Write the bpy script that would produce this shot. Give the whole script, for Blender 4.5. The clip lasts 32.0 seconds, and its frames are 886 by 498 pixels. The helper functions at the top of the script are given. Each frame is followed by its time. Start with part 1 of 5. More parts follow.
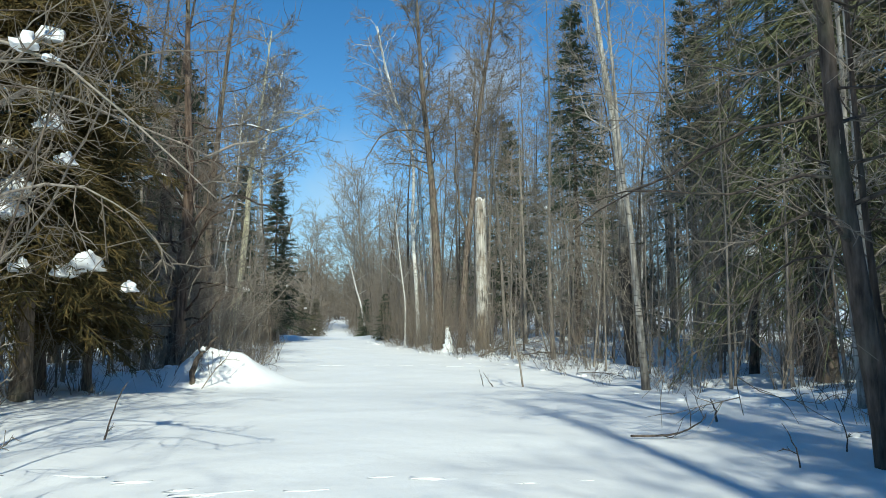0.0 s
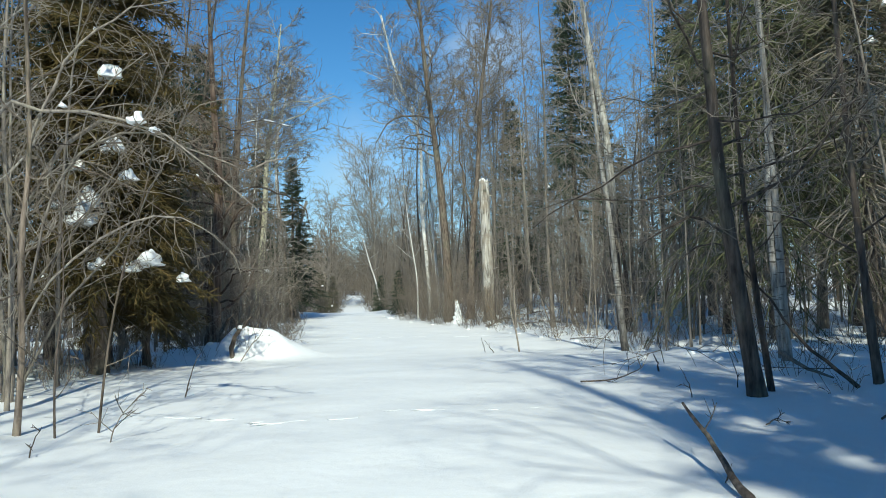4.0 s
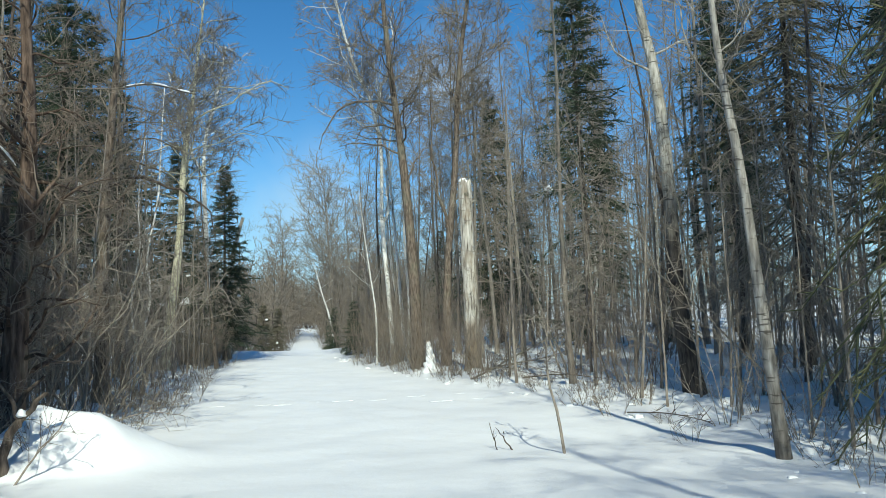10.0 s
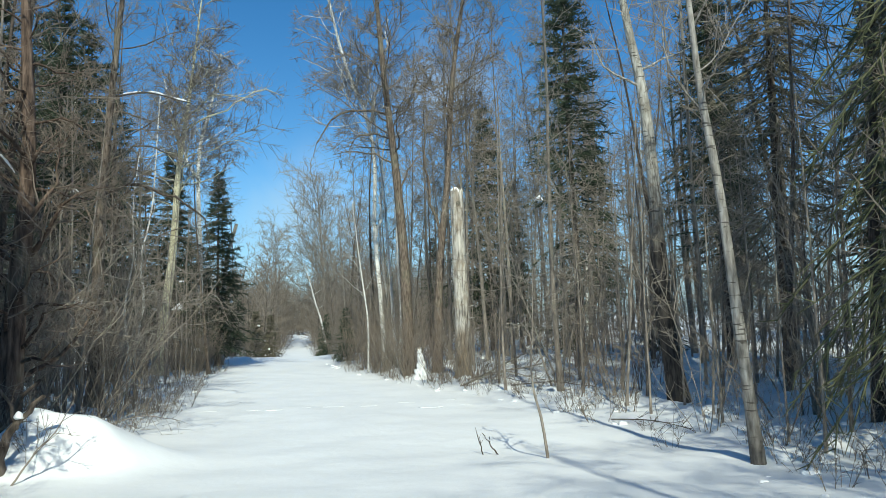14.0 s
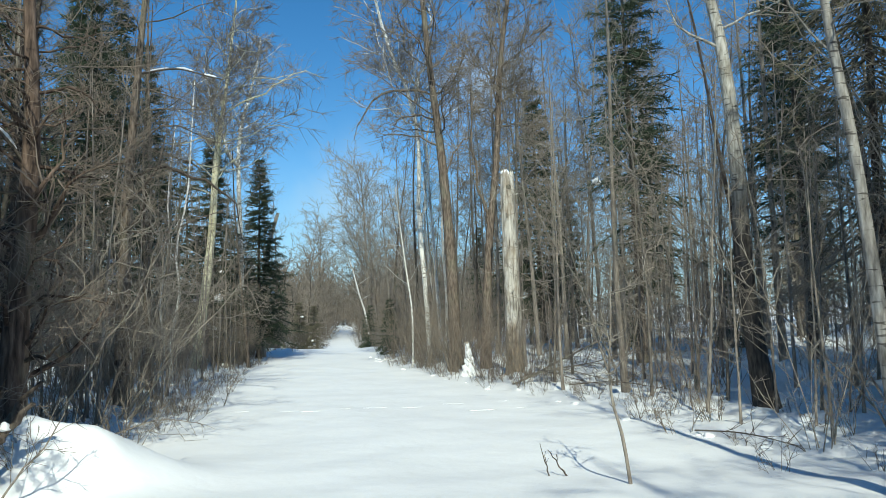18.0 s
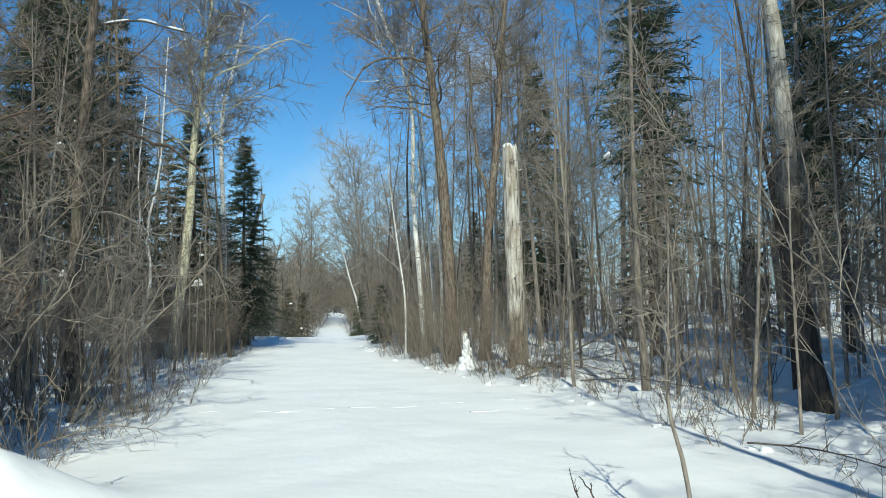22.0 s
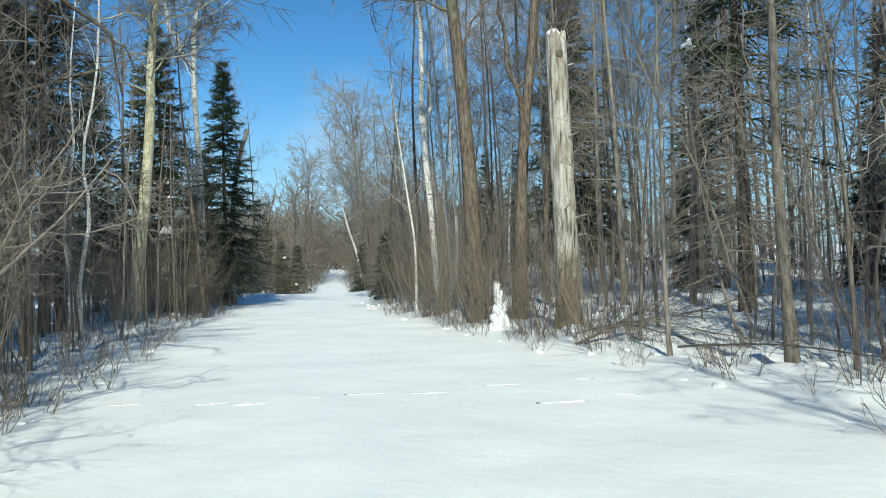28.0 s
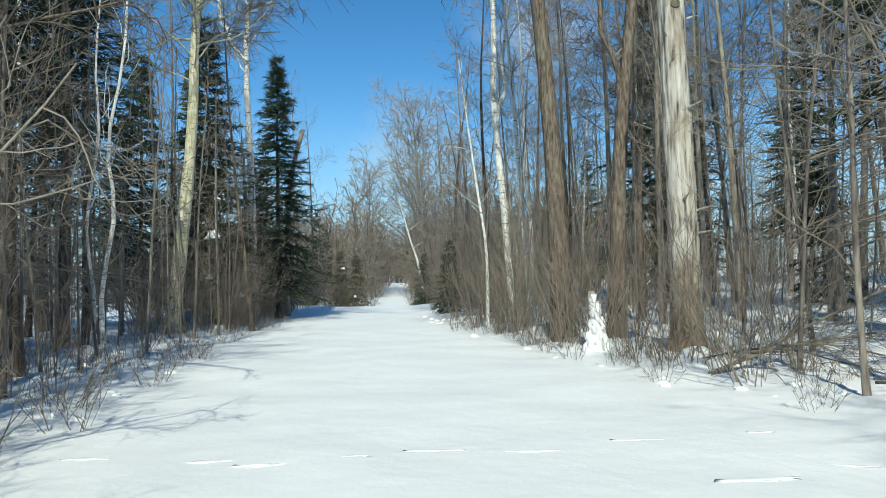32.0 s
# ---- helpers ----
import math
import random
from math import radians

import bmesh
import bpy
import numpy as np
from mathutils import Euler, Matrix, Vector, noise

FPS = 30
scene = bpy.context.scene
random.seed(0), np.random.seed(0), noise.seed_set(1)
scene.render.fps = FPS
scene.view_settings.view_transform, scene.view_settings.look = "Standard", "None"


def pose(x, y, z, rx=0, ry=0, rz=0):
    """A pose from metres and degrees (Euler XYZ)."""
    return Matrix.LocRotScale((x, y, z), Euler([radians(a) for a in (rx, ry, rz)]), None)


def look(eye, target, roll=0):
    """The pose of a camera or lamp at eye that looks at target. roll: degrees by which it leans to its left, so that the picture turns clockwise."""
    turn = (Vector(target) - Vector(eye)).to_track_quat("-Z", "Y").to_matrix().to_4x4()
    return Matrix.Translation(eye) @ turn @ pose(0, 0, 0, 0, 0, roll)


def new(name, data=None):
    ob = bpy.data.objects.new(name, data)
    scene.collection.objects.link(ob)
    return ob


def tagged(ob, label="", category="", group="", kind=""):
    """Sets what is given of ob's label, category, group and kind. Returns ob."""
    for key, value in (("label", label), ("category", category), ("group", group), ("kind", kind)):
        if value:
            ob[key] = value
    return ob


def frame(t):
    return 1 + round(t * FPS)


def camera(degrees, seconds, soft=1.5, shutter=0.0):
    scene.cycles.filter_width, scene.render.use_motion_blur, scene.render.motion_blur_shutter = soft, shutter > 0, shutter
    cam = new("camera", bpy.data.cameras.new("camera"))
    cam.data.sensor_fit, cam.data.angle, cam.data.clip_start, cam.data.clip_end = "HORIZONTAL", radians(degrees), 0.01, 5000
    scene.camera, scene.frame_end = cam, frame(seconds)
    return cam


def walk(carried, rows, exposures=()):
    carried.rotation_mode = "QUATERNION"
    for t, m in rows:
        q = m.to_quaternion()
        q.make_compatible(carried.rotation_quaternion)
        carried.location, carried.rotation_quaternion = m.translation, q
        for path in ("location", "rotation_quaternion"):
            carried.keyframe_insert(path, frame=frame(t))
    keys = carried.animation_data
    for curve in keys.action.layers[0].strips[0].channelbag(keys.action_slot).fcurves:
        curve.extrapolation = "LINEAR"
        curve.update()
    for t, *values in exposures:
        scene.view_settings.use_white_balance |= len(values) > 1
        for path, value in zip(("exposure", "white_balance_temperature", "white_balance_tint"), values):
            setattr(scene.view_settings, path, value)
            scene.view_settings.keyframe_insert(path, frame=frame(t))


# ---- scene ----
cam = camera(62.6, 32.0, soft=0.6)
METRES, EYE, TILT, LEAN, TURN = 22.0, 1.32, 5.4, 0.0, 0.0
ROWS = [
    (0.0, 0.0, 0.0, 0.0, 0.0, 0.0, -0.0),
    (0.5, 0.0003, -0.0077, 0.0008, -0.12, -0.96, -0.27),
    (1.0, 0.0021, -0.0325, 0.0034, -0.04, -1.46, -0.35),
    (1.5, 0.0042, -0.0661, 0.008, 0.42, -1.84, 0.07),
    (2.0, 0.0092, -0.0913, 0.0108, 1.18, -2.28, 0.67),
    (2.5, 0.0102, -0.095, 0.0108, 1.05, -2.25, 1.25),
    (3.0, 0.0104, -0.0932, 0.0109, 1.04, -2.35, 1.48),
    (3.5, 0.011, -0.0929, 0.0109, 1.09, -2.27, 1.86),
    (5.5, 0.0024, 0.0294, 0.0059, 0.67, -0.82, 2.15),
    (6.0, 0.0019, 0.0727, 0.0007, 0.09, 0.01, 2.51),
    (6.5, -0.0015, 0.1172, -0.0029, -1.73, 0.2, 1.9),
    (7.0, -0.0011, 0.1539, -0.0035, -3.09, -0.11, 2.36),
    (7.5, 0.001, 0.1801, -0.0054, -3.21, 0.11, 2.8),
    (8.0, -0.001, 0.1999, -0.0063, -3.28, 0.23, 2.64),
    (8.5, -0.0039, 0.2145, -0.0074, -2.82, 0.41, 2.4),
    (9.0, -0.0035, 0.2232, -0.0088, -2.37, 0.39, 2.31),
    (9.5, -0.0036, 0.229, -0.0092, -2.14, 0.34, 2.17),
    (10.0, -0.0052, 0.2337, -0.0104, -2.11, 0.18, 1.86),
    (10.5, -0.0047, 0.231, -0.0107, -2.07, 0.18, 1.74),
    (11.0, -0.0051, 0.2305, -0.0112, -2.33, -0.25, 1.36),
    (11.5, -0.0047, 0.2149, -0.0089, -2.38, -0.51, 1.25),
    (12.0, -0.0038, 0.1889, -0.0054, -2.2, -0.72, 1.12),
    (12.5, -0.0028, 0.1696, -0.002, -2.13, -0.44, 1.18),
    (13.0, -0.0028, 0.176, -0.0031, -2.55, -0.38, 1.07),
    (13.5, -0.0021, 0.1923, -0.0078, -2.89, 0.59, 1.41),
    (14.0, -0.0031, 0.2224, -0.0093, -2.62, 0.74, 1.38),
    (14.5, -0.0042, 0.2453, -0.0096, -2.12, 0.65, 1.58),
    (16.5, -0.0045, 0.267, -0.0121, -0.27, 0.46, 1.66),
    (17.0, -0.0044, 0.2724, -0.0127, -0.11, 0.29, 1.7),
    (17.5, -0.0052, 0.2789, -0.0121, 0.06, 0.18, 1.66),
    (18.0, -0.0065, 0.286, -0.0124, 0.84, 0.1, 1.55),
    (18.5, -0.0071, 0.2951, -0.0134, 1.01, 0.07, 1.48),
    (19.0, -0.0071, 0.3029, -0.014, 0.76, -0.08, 1.47),
    (19.5, -0.0069, 0.3076, -0.0144, 0.71, -0.1, 1.42),
    (20.0, -0.0073, 0.3157, -0.0149, 0.87, -0.09, 1.51),
    (20.5, -0.0074, 0.3261, -0.0157, 0.87, -0.26, 1.41),
    (21.0, -0.008, 0.3386, -0.0171, 0.69, -0.44, 1.38),
    (21.5, -0.0093, 0.3525, -0.0182, 0.49, -0.69, 1.26),
    (22.0, -0.0109, 0.3639, -0.0197, 0.32, -0.88, 1.23),
    (22.5, -0.012, 0.375, -0.0216, 0.25, -1.29, 1.2),
    (23.0, -0.0143, 0.3891, -0.0236, -0.07, -1.78, 1.16),
    (23.5, -0.0157, 0.4029, -0.0255, -0.31, -1.95, 1.21),
    (24.0, -0.0167, 0.414, -0.0274, -0.47, -2.2, 1.16),
    (24.5, -0.0167, 0.4262, -0.0288, -0.54, -2.85, 1.43),
    (25.0, -0.017, 0.4387, -0.0307, -0.41, -3.88, 1.76),
    (25.5, -0.0189, 0.4534, -0.0331, -0.52, -4.62, 1.56),
    (27.5, -0.0311, 0.5316, -0.0448, -0.27, -4.67, 1.43),
    (28.0, -0.0335, 0.5559, -0.0494, 0.31, -4.26, 1.94),
    (28.5, -0.0358, 0.5801, -0.0524, 1.22, -3.98, 2.28),
    (29.0, -0.0417, 0.6047, -0.0555, 2.06, -3.54, 1.89),
    (29.5, -0.0461, 0.6261, -0.0592, 2.08, -3.32, 1.78),
    (30.0, -0.047, 0.6417, -0.0623, 2.24, -3.34, 2.05),
    (30.5, -0.0493, 0.6518, -0.0634, 3.39, -3.2, 1.99),
    (31.0, -0.0497, 0.6575, -0.0642, 4.26, -3.1, 2.03),
    (31.5, -0.0499, 0.6624, -0.0652, 4.6, -3.07, 2.09),
    (32.0, -0.0498, 0.6682, -0.0665, 5.09, -2.94, 2.03),
]
walk(cam, [(t, pose(0, 0, EYE, TILT, LEAN, TURN) @ pose(METRES * x, METRES * y, METRES * z, 90 + pitch, roll, yaw)) for t, x, y, z, yaw, pitch, roll in ROWS],
     [(0.0, 0.05, 6600, -4), (32.0, 0.05, 6600, -4)])

# ---- light ----
SUN_UP, SUN_SIDE = radians(40), 0.09
sun_way = Vector((SUN_SIDE, -1, 0)).normalized() * math.cos(SUN_UP) + Vector((0, 0, math.sin(SUN_UP)))
sun = new("sun", bpy.data.lights.new("sun", "SUN"))
sun.data.energy, sun.data.angle, sun.data.color = 4.2, radians(0.8), (1.0, 0.955, 0.88)
sun.matrix_world = look(sun_way * 60, (0, 0, 0))
world = bpy.data.worlds.new("world")
scene.world = world
world.use_nodes = True


def sky_nodes(tree):
    n, l = tree.nodes, tree.links
    n.clear()
    out, bg, sky = n.new("ShaderNodeOutputWorld"), n.new("ShaderNodeBackground"), n.new("ShaderNodeTexSky")
    sky.sky_type, sky.sun_disc = "NISHITA", False
    sky.sun_elevation, sky.sun_rotation = SUN_UP, math.atan2(sun_way.x, sun_way.y)
    sky.air_density, sky.dust_density, sky.ozone_density, sky.altitude = 1.0, 0.0, 2.2, 900
    hue = n.new("ShaderNodeHueSaturation")
    hue.inputs["Hue"].default_value, hue.inputs["Saturation"].default_value, hue.inputs["Value"].default_value = 0.5035, 1.32, 1.33
    l.new(sky.outputs[0], hue.inputs["Color"])
    # two thin scraps of fair-weather cloud
    co, soft = n.new("ShaderNodeTexCoord"), n.new("ShaderNodeTexNoise")
    soft.inputs["Scale"].default_value, soft.inputs["Detail"].default_value = 9.0, 6.0
    l.new(co.outputs["Generated"], soft.inputs["Vector"])
    last = hue.outputs[0]
    for way, wide, amount in ((Vector((0.04, 1, 0.35)), 0.11, 0.8), (Vector((-0.17, 1, 0.13)), 0.16, 0.5), (Vector((0.7, 0.4, 0.4)), 0.3, 0.3)):
        far = n.new("ShaderNodeVectorMath")
        far.operation = "DISTANCE"
        far.inputs[1].default_value = way.normalized()
        l.new(co.outputs["Generated"], far.inputs[0])
        fall = n.new("ShaderNodeMapRange")
        fall.inputs["From Min"].default_value, fall.inputs["From Max"].default_value = wide, 0.0
        l.new(far.outputs["Value"], fall.inputs["Value"])
        rag = n.new("ShaderNodeMapRange")
        rag.inputs["From Min"].default_value, rag.inputs["From Max"].default_value, rag.inputs["To Max"].default_value = 0.4, 0.75, amount
        l.new(soft.outputs["Fac"], rag.inputs["Value"])
        mul = n.new("ShaderNodeMath")
        mul.operation = "MULTIPLY"
        l.new(fall.outputs[0], mul.inputs[0]), l.new(rag.outputs[0], mul.inputs[1])
        mix = n.new("ShaderNodeMix")
        mix.data_type = "RGBA"
        l.new(mul.outputs[0], mix.inputs["Factor"]), l.new(last, mix.inputs["A"])
        mix.inputs["B"].default_value = (7.0, 7.3, 7.6, 1)
        last = mix.outputs["Result"]
    # pale blue haze low over the woods
    split, low = n.new("ShaderNodeSeparateXYZ"), n.new("ShaderNodeMapRange")
    l.new(co.outputs["Generated"], split.inputs[0]), l.new(split.outputs["Z"], low.inputs["Value"])
    low.inputs["From Min"].default_value, low.inputs["From Max"].default_value, low.inputs["To Min"].default_value, low.inputs["To Max"].default_value = 0.0, 0.22, 0.85, 0.0
    haze = n.new("ShaderNodeMix")
    haze.data_type = "RGBA"
    l.new(low.outputs[0], haze.inputs["Factor"]), l.new(last, haze.inputs["A"])
    haze.inputs["B"].default_value = (2.6, 4.6, 7.4, 1)
    l.new(haze.outputs["Result"], bg.inputs["Color"])
    bg.inputs["Strength"].default_value = 0.105
    l.new(bg.outputs[0], out.inputs[0])


sky_nodes(world.node_tree)


# ---- materials ----
def shader(name, rough=0.8):
    m = bpy.data.materials.new(name)
    m.use_nodes = True
    b = m.node_tree.nodes["Principled BSDF"]
    b.inputs["Roughness"].default_value = rough
    b.inputs["Specular IOR Level"].default_value = 0.25
    return m, m.node_tree.nodes, m.node_tree.links, b


def ramp(n, stops):
    r = n.new("ShaderNodeValToRGB")
    e = r.color_ramp.elements
    while len(e) < len(stops):
        e.new(0.5)
    for k, (at, c) in zip(e, stops):
        k.position, k.color = at, (*c, 1)
    return r


def noise_at(n, l, vec, scale, detail=5.0, rough=0.55):
    t = n.new("ShaderNodeTexNoise")
    t.inputs["Scale"].default_value, t.inputs["Detail"].default_value, t.inputs["Roughness"].default_value = scale, detail, rough
    l.new(vec, t.inputs["Vector"])
    return t


def stretch(n, l, scale):
    co, mp = n.new("ShaderNodeTexCoord"), n.new("ShaderNodeMapping")
    mp.inputs["Scale"].default_value = scale
    l.new(co.outputs["Object"], mp.inputs["Vector"])
    return mp.outputs[0]


def mixed(n, l, fac, a, b, kind="MIX"):
    m = n.new("ShaderNodeMix")
    m.data_type, m.blend_type = "RGBA", kind
    for key, v in (("Factor", fac), ("A", a), ("B", b)):
        if isinstance(v, bpy.types.NodeSocket):
            l.new(v, m.inputs[key])
        else:
            m.inputs[key].default_value = v if key == "Factor" else (*v, 1)
    return m.outputs["Result"]


def bark(name, dark, mid, light, bands=0.0, lichen=(0.3, 0.32, 0.22), lichen_amount=0.25, relief=0.6, vary=0.25, foot=0.0, stretch_z=5.0, grain=26, tones=(0.3, 0.5, 0.72), foot_dark=(0.028, 0.025, 0.022), foot_light=(0.10, 0.088, 0.076)):
    """Bark: furrows along the trunk, dark scars across it where bands is above 0, patches of lichen."""
    m, n, l, b = shader(name, 0.9)
    furrow = noise_at(n, l, stretch(n, l, (grain, grain, stretch_z)), 1.0, 6)
    broad = noise_at(n, l, stretch(n, l, (2.2, 2.2, 1.1)), 1.0, 4)
    colour = ramp(n, tuple(zip(tones, (dark, mid, light))))
    l.new(furrow.outputs["Fac"], colour.inputs[0])
    col = colour.outputs[0]
    if bands:
        scar = noise_at(n, l, stretch(n, l, (5, 5, 30)), 1.0, 3)
        cut = ramp(n, ((0.60, (0, 0, 0)), (0.66, (1, 1, 1))))
        l.new(scar.outputs["Fac"], cut.inputs[0])
        soft = n.new("ShaderNodeMath")
        soft.operation = "MULTIPLY"
        soft.inputs[1].default_value = bands
        l.new(cut.outputs[0], soft.inputs[0])
        col = mixed(n, l, soft.outputs[0], col, (0.05, 0.042, 0.036))
    patch = ramp(n, ((0.52, (0, 0, 0)), (0.66, (lichen_amount,) * 3)))
    l.new(broad.outputs["Fac"], patch.inputs[0])
    col = mixed(n, l, patch.outputs[0], col, lichen)
    if foot:
        # old rough bark that gives way to smooth bark higher up
        split, rise = n.new("ShaderNodeSeparateXYZ"), n.new("ShaderNodeMapRange")
        l.new(stretch(n, l, (1, 1, 1)), split.inputs[0])
        ragged = n.new("ShaderNodeMath")
        ragged.operation = "MULTIPLY_ADD"
        ragged.inputs[1].default_value = 3.0
        l.new(broad.outputs["Fac"], ragged.inputs[0]), l.new(split.outputs["Z"], ragged.inputs[2])
        rise.inputs["From Min"].default_value, rise.inputs["From Max"].default_value = foot + 2.0, foot + 0.8
        l.new(ragged.outputs[0], rise.inputs["Value"])
        old = ramp(n, ((0.3, foot_dark), (0.7, foot_light)))
        l.new(furrow.outputs["Fac"], old.inputs[0])
        col = mixed(n, l, rise.outputs[0], col, old.outputs[0])
    info, span = n.new("ShaderNodeObjectInfo"), n.new("ShaderNodeMapRange")
    span.inputs["To Min"].default_value, span.inputs["To Max"].default_value = 1 - vary, 1 + vary
    l.new(info.outputs["Random"], span.inputs["Value"])
    hue = n.new("ShaderNodeHueSaturation")
    l.new(span.outputs[0], hue.inputs["Value"]), l.new(col, hue.inputs["Color"])
    l.new(hue.outputs[0], b.inputs["Base Color"])
    bump = n.new("ShaderNodeBump")
    bump.inputs["Strength"].default_value, bump.inputs["Distance"].default_value = relief, 0.02
    l.new(furrow.outputs["Fac"], bump.inputs["Height"]), l.new(bump.outputs[0], b.inputs["Normal"])
    return m


def twig(name, a, b_, scale=3.0):
    """Thin wood or needles: two tones mixed in clumps, and from piece to piece."""
    m, n, l, b = shader(name, 0.75)
    geo = n.new("ShaderNodeNewGeometry")
    broad = noise_at(n, l, stretch(n, l, (scale,) * 3), 1.0, 3)
    add = n.new("ShaderNodeMath")
    add.operation = "ADD"
    l.new(geo.outputs["Random Per Island"], add.inputs[0]), l.new(broad.outputs["Fac"], add.inputs[1])
    c = ramp(n, ((0.0, a), (1.0, b_)))
    half = n.new("ShaderNodeMath")
    half.operation = "MULTIPLY"
    half.inputs[1].default_value = 0.6
    l.new(add.outputs[0], half.inputs[0]), l.new(half.outputs[0], c.inputs[0])
    l.new(c.outputs[0], b.inputs["Base Color"])
    return m


def snow_material(name, grain=1.0):
    m, n, l, b = shader(name, 0.55)
    co = n.new("ShaderNodeTexCoord")
    broad = noise_at(n, l, co.outputs["Object"], 0.7, 4)
    tone = ramp(n, ((0.3, (0.87, 0.885, 0.885)), (0.7, (0.935, 0.945, 0.94))))
    l.new(broad.outputs["Fac"], tone.inputs[0]), l.new(tone.outputs[0], b.inputs["Base Color"])
    fine, lump = noise_at(n, l, co.outputs["Object"], 90.0, 3), noise_at(n, l, co.outputs["Object"], 5.0, 5, 0.5)
    first, second = n.new("ShaderNodeBump"), n.new("ShaderNodeBump")
    first.inputs["Strength"].default_value, first.inputs["Distance"].default_value = 0.25 * grain, 0.004
    second.inputs["Strength"].default_value, second.inputs["Distance"].default_value = 0.35 * grain, 0.03
    l.new(fine.outputs["Fac"], first.inputs["Height"]), l.new(lump.outputs["Fac"], second.inputs["Height"])
    l.new(second.outputs[0], first.inputs["Normal"]), l.new(first.outputs[0], b.inputs["Normal"])
    return m


SNOW = snow_material("snow")
BROWN = bark("brown_bark", (0.052, 0.041, 0.032), (0.175, 0.138, 0.106), (0.31, 0.25, 0.2), relief=1.0)
SHAGGY_BARK = bark("shaggy_brown_bark", (0.028, 0.02, 0.016), (0.105, 0.074, 0.056), (0.22, 0.16, 0.122), relief=1.0, grain=18, stretch_z=3.0)
GREY = bark("grey_bark", (0.11, 0.093, 0.078), (0.23, 0.2, 0.168), (0.36, 0.32, 0.265))
DARK = bark("dark_bark", (0.042, 0.034, 0.028), (0.108, 0.086, 0.07), (0.19, 0.152, 0.124), relief=0.9)
WHITE = bark("white_birch_bark", (0.50, 0.48, 0.43), (0.76, 0.75, 0.70), (0.86, 0.85, 0.81), bands=0.85, relief=0.2, lichen=(0.36, 0.34, 0.26), lichen_amount=0.3, vary=0.12)
OLIVE = bark("olive_birch_bark", (0.32, 0.30, 0.19), (0.60, 0.57, 0.40), (0.78, 0.75, 0.60), bands=0.85, relief=0.25, lichen=(0.34, 0.32, 0.19), lichen_amount=0.7, vary=0.08)
PALE = bark("pale_grey_bark", (0.13, 0.12, 0.105), (0.31, 0.29, 0.255), (0.52, 0.50, 0.45), bands=0.8, relief=0.3, lichen=(0.14, 0.12, 0.10), lichen_amount=0.7, vary=0.12)
POPLAR = bark("poplar_bark_with_brown_foot", (0.13, 0.12, 0.105), (0.31, 0.29, 0.255), (0.52, 0.50, 0.45), bands=0.8, relief=0.4, lichen=(0.14, 0.12, 0.10), lichen_amount=0.7, vary=0.05, foot=0.5)
FOOTED = bark("birch_bark_with_rough_foot", (0.2, 0.185, 0.155), (0.42, 0.40, 0.345), (0.66, 0.64, 0.58), bands=0.8, relief=0.4, lichen=(0.2, 0.18, 0.14), lichen_amount=0.6, vary=0.05, foot=3.6)
WEATHERED = bark("weathered_wood", (0.10, 0.082, 0.062), (0.43, 0.40, 0.34), (0.68, 0.65, 0.58), relief=1.0, lichen=(0.30, 0.235, 0.16), lichen_amount=0.75, vary=0.03, stretch_z=2.2, grain=19, tones=(0.31, 0.46, 0.68), foot=0.85, foot_dark=(0.07, 0.047, 0.03), foot_light=(0.44, 0.32, 0.2))
TWIG_BROWN = twig("brown_twigs", (0.105, 0.088, 0.070), (0.315, 0.268, 0.212))
TWIG_GREY = twig("grey_twigs", (0.135, 0.118, 0.096), (0.405, 0.358, 0.294))
TWIG_RED = twig("red_brown_twigs", (0.105, 0.084, 0.066), (0.315, 0.254, 0.204))
TWIG_PALE = twig("pale_birch_twigs", (0.17, 0.15, 0.135), (0.52, 0.48, 0.42))
TWIG_PURPLE = twig("birch_twigs", (0.100, 0.088, 0.076), (0.275, 0.246, 0.214))
NEEDLE = twig("spruce_needles", (0.024, 0.037, 0.024), (0.075, 0.097, 0.056), 1.2)
NEEDLE_OLD = twig("cedar_foliage", (0.03, 0.04, 0.015), (0.17, 0.115, 0.04), 2.5)
NEEDLE_OLIVE = twig("olive_spruce_needles", (0.045, 0.055, 0.025), (0.19, 0.19, 0.10), 1.6)
NEEDLE_GREY = twig("dry_needles", (0.075, 0.075, 0.05), (0.20, 0.175, 0.12), 1.5)


# ---- building blocks ----
def mesh_of(name, verts, quads, material, smooth=True):
    me = bpy.data.meshes.new(name)
    verts, quads = np.asarray(verts, np.float32), np.asarray(quads, np.int32)
    me.vertices.add(len(verts))
    me.vertices.foreach_set("co", verts.ravel())
    me.loops.add(quads.size)
    me.loops.foreach_set("vertex_index", quads.ravel())
    me.polygons.add(len(quads))
    me.polygons.foreach_set("loop_start", np.arange(0, quads.size, 4, dtype=np.int32))
    me.polygons.foreach_set("use_smooth", np.full(len(quads), smooth))
    me.update(calc_edges=True)
    me.validate()
    me.materials.append(material)
    return me


RINGS = {n: [(math.cos(2 * math.pi * j / n), math.sin(2 * math.pi * j / n)) for j in range(n)] for n in range(3, 25)}
QUADS = {}


def quads_of(k, sides):
    if (k, sides) not in QUADS:
        i, j = np.meshgrid(np.arange(k - 1), np.arange(sides), indexing="ij")
        j2 = (j + 1) % sides
        QUADS[k, sides] = np.stack((i * sides + j, i * sides + j2, (i + 1) * sides + j2, (i + 1) * sides + j), -1).reshape(-1, 4)
    return QUADS[k, sides]


def unit(v):
    n = math.sqrt(v[0] * v[0] + v[1] * v[1] + v[2] * v[2]) + 1e-9
    return v[0] / n, v[1] / n, v[2] / n


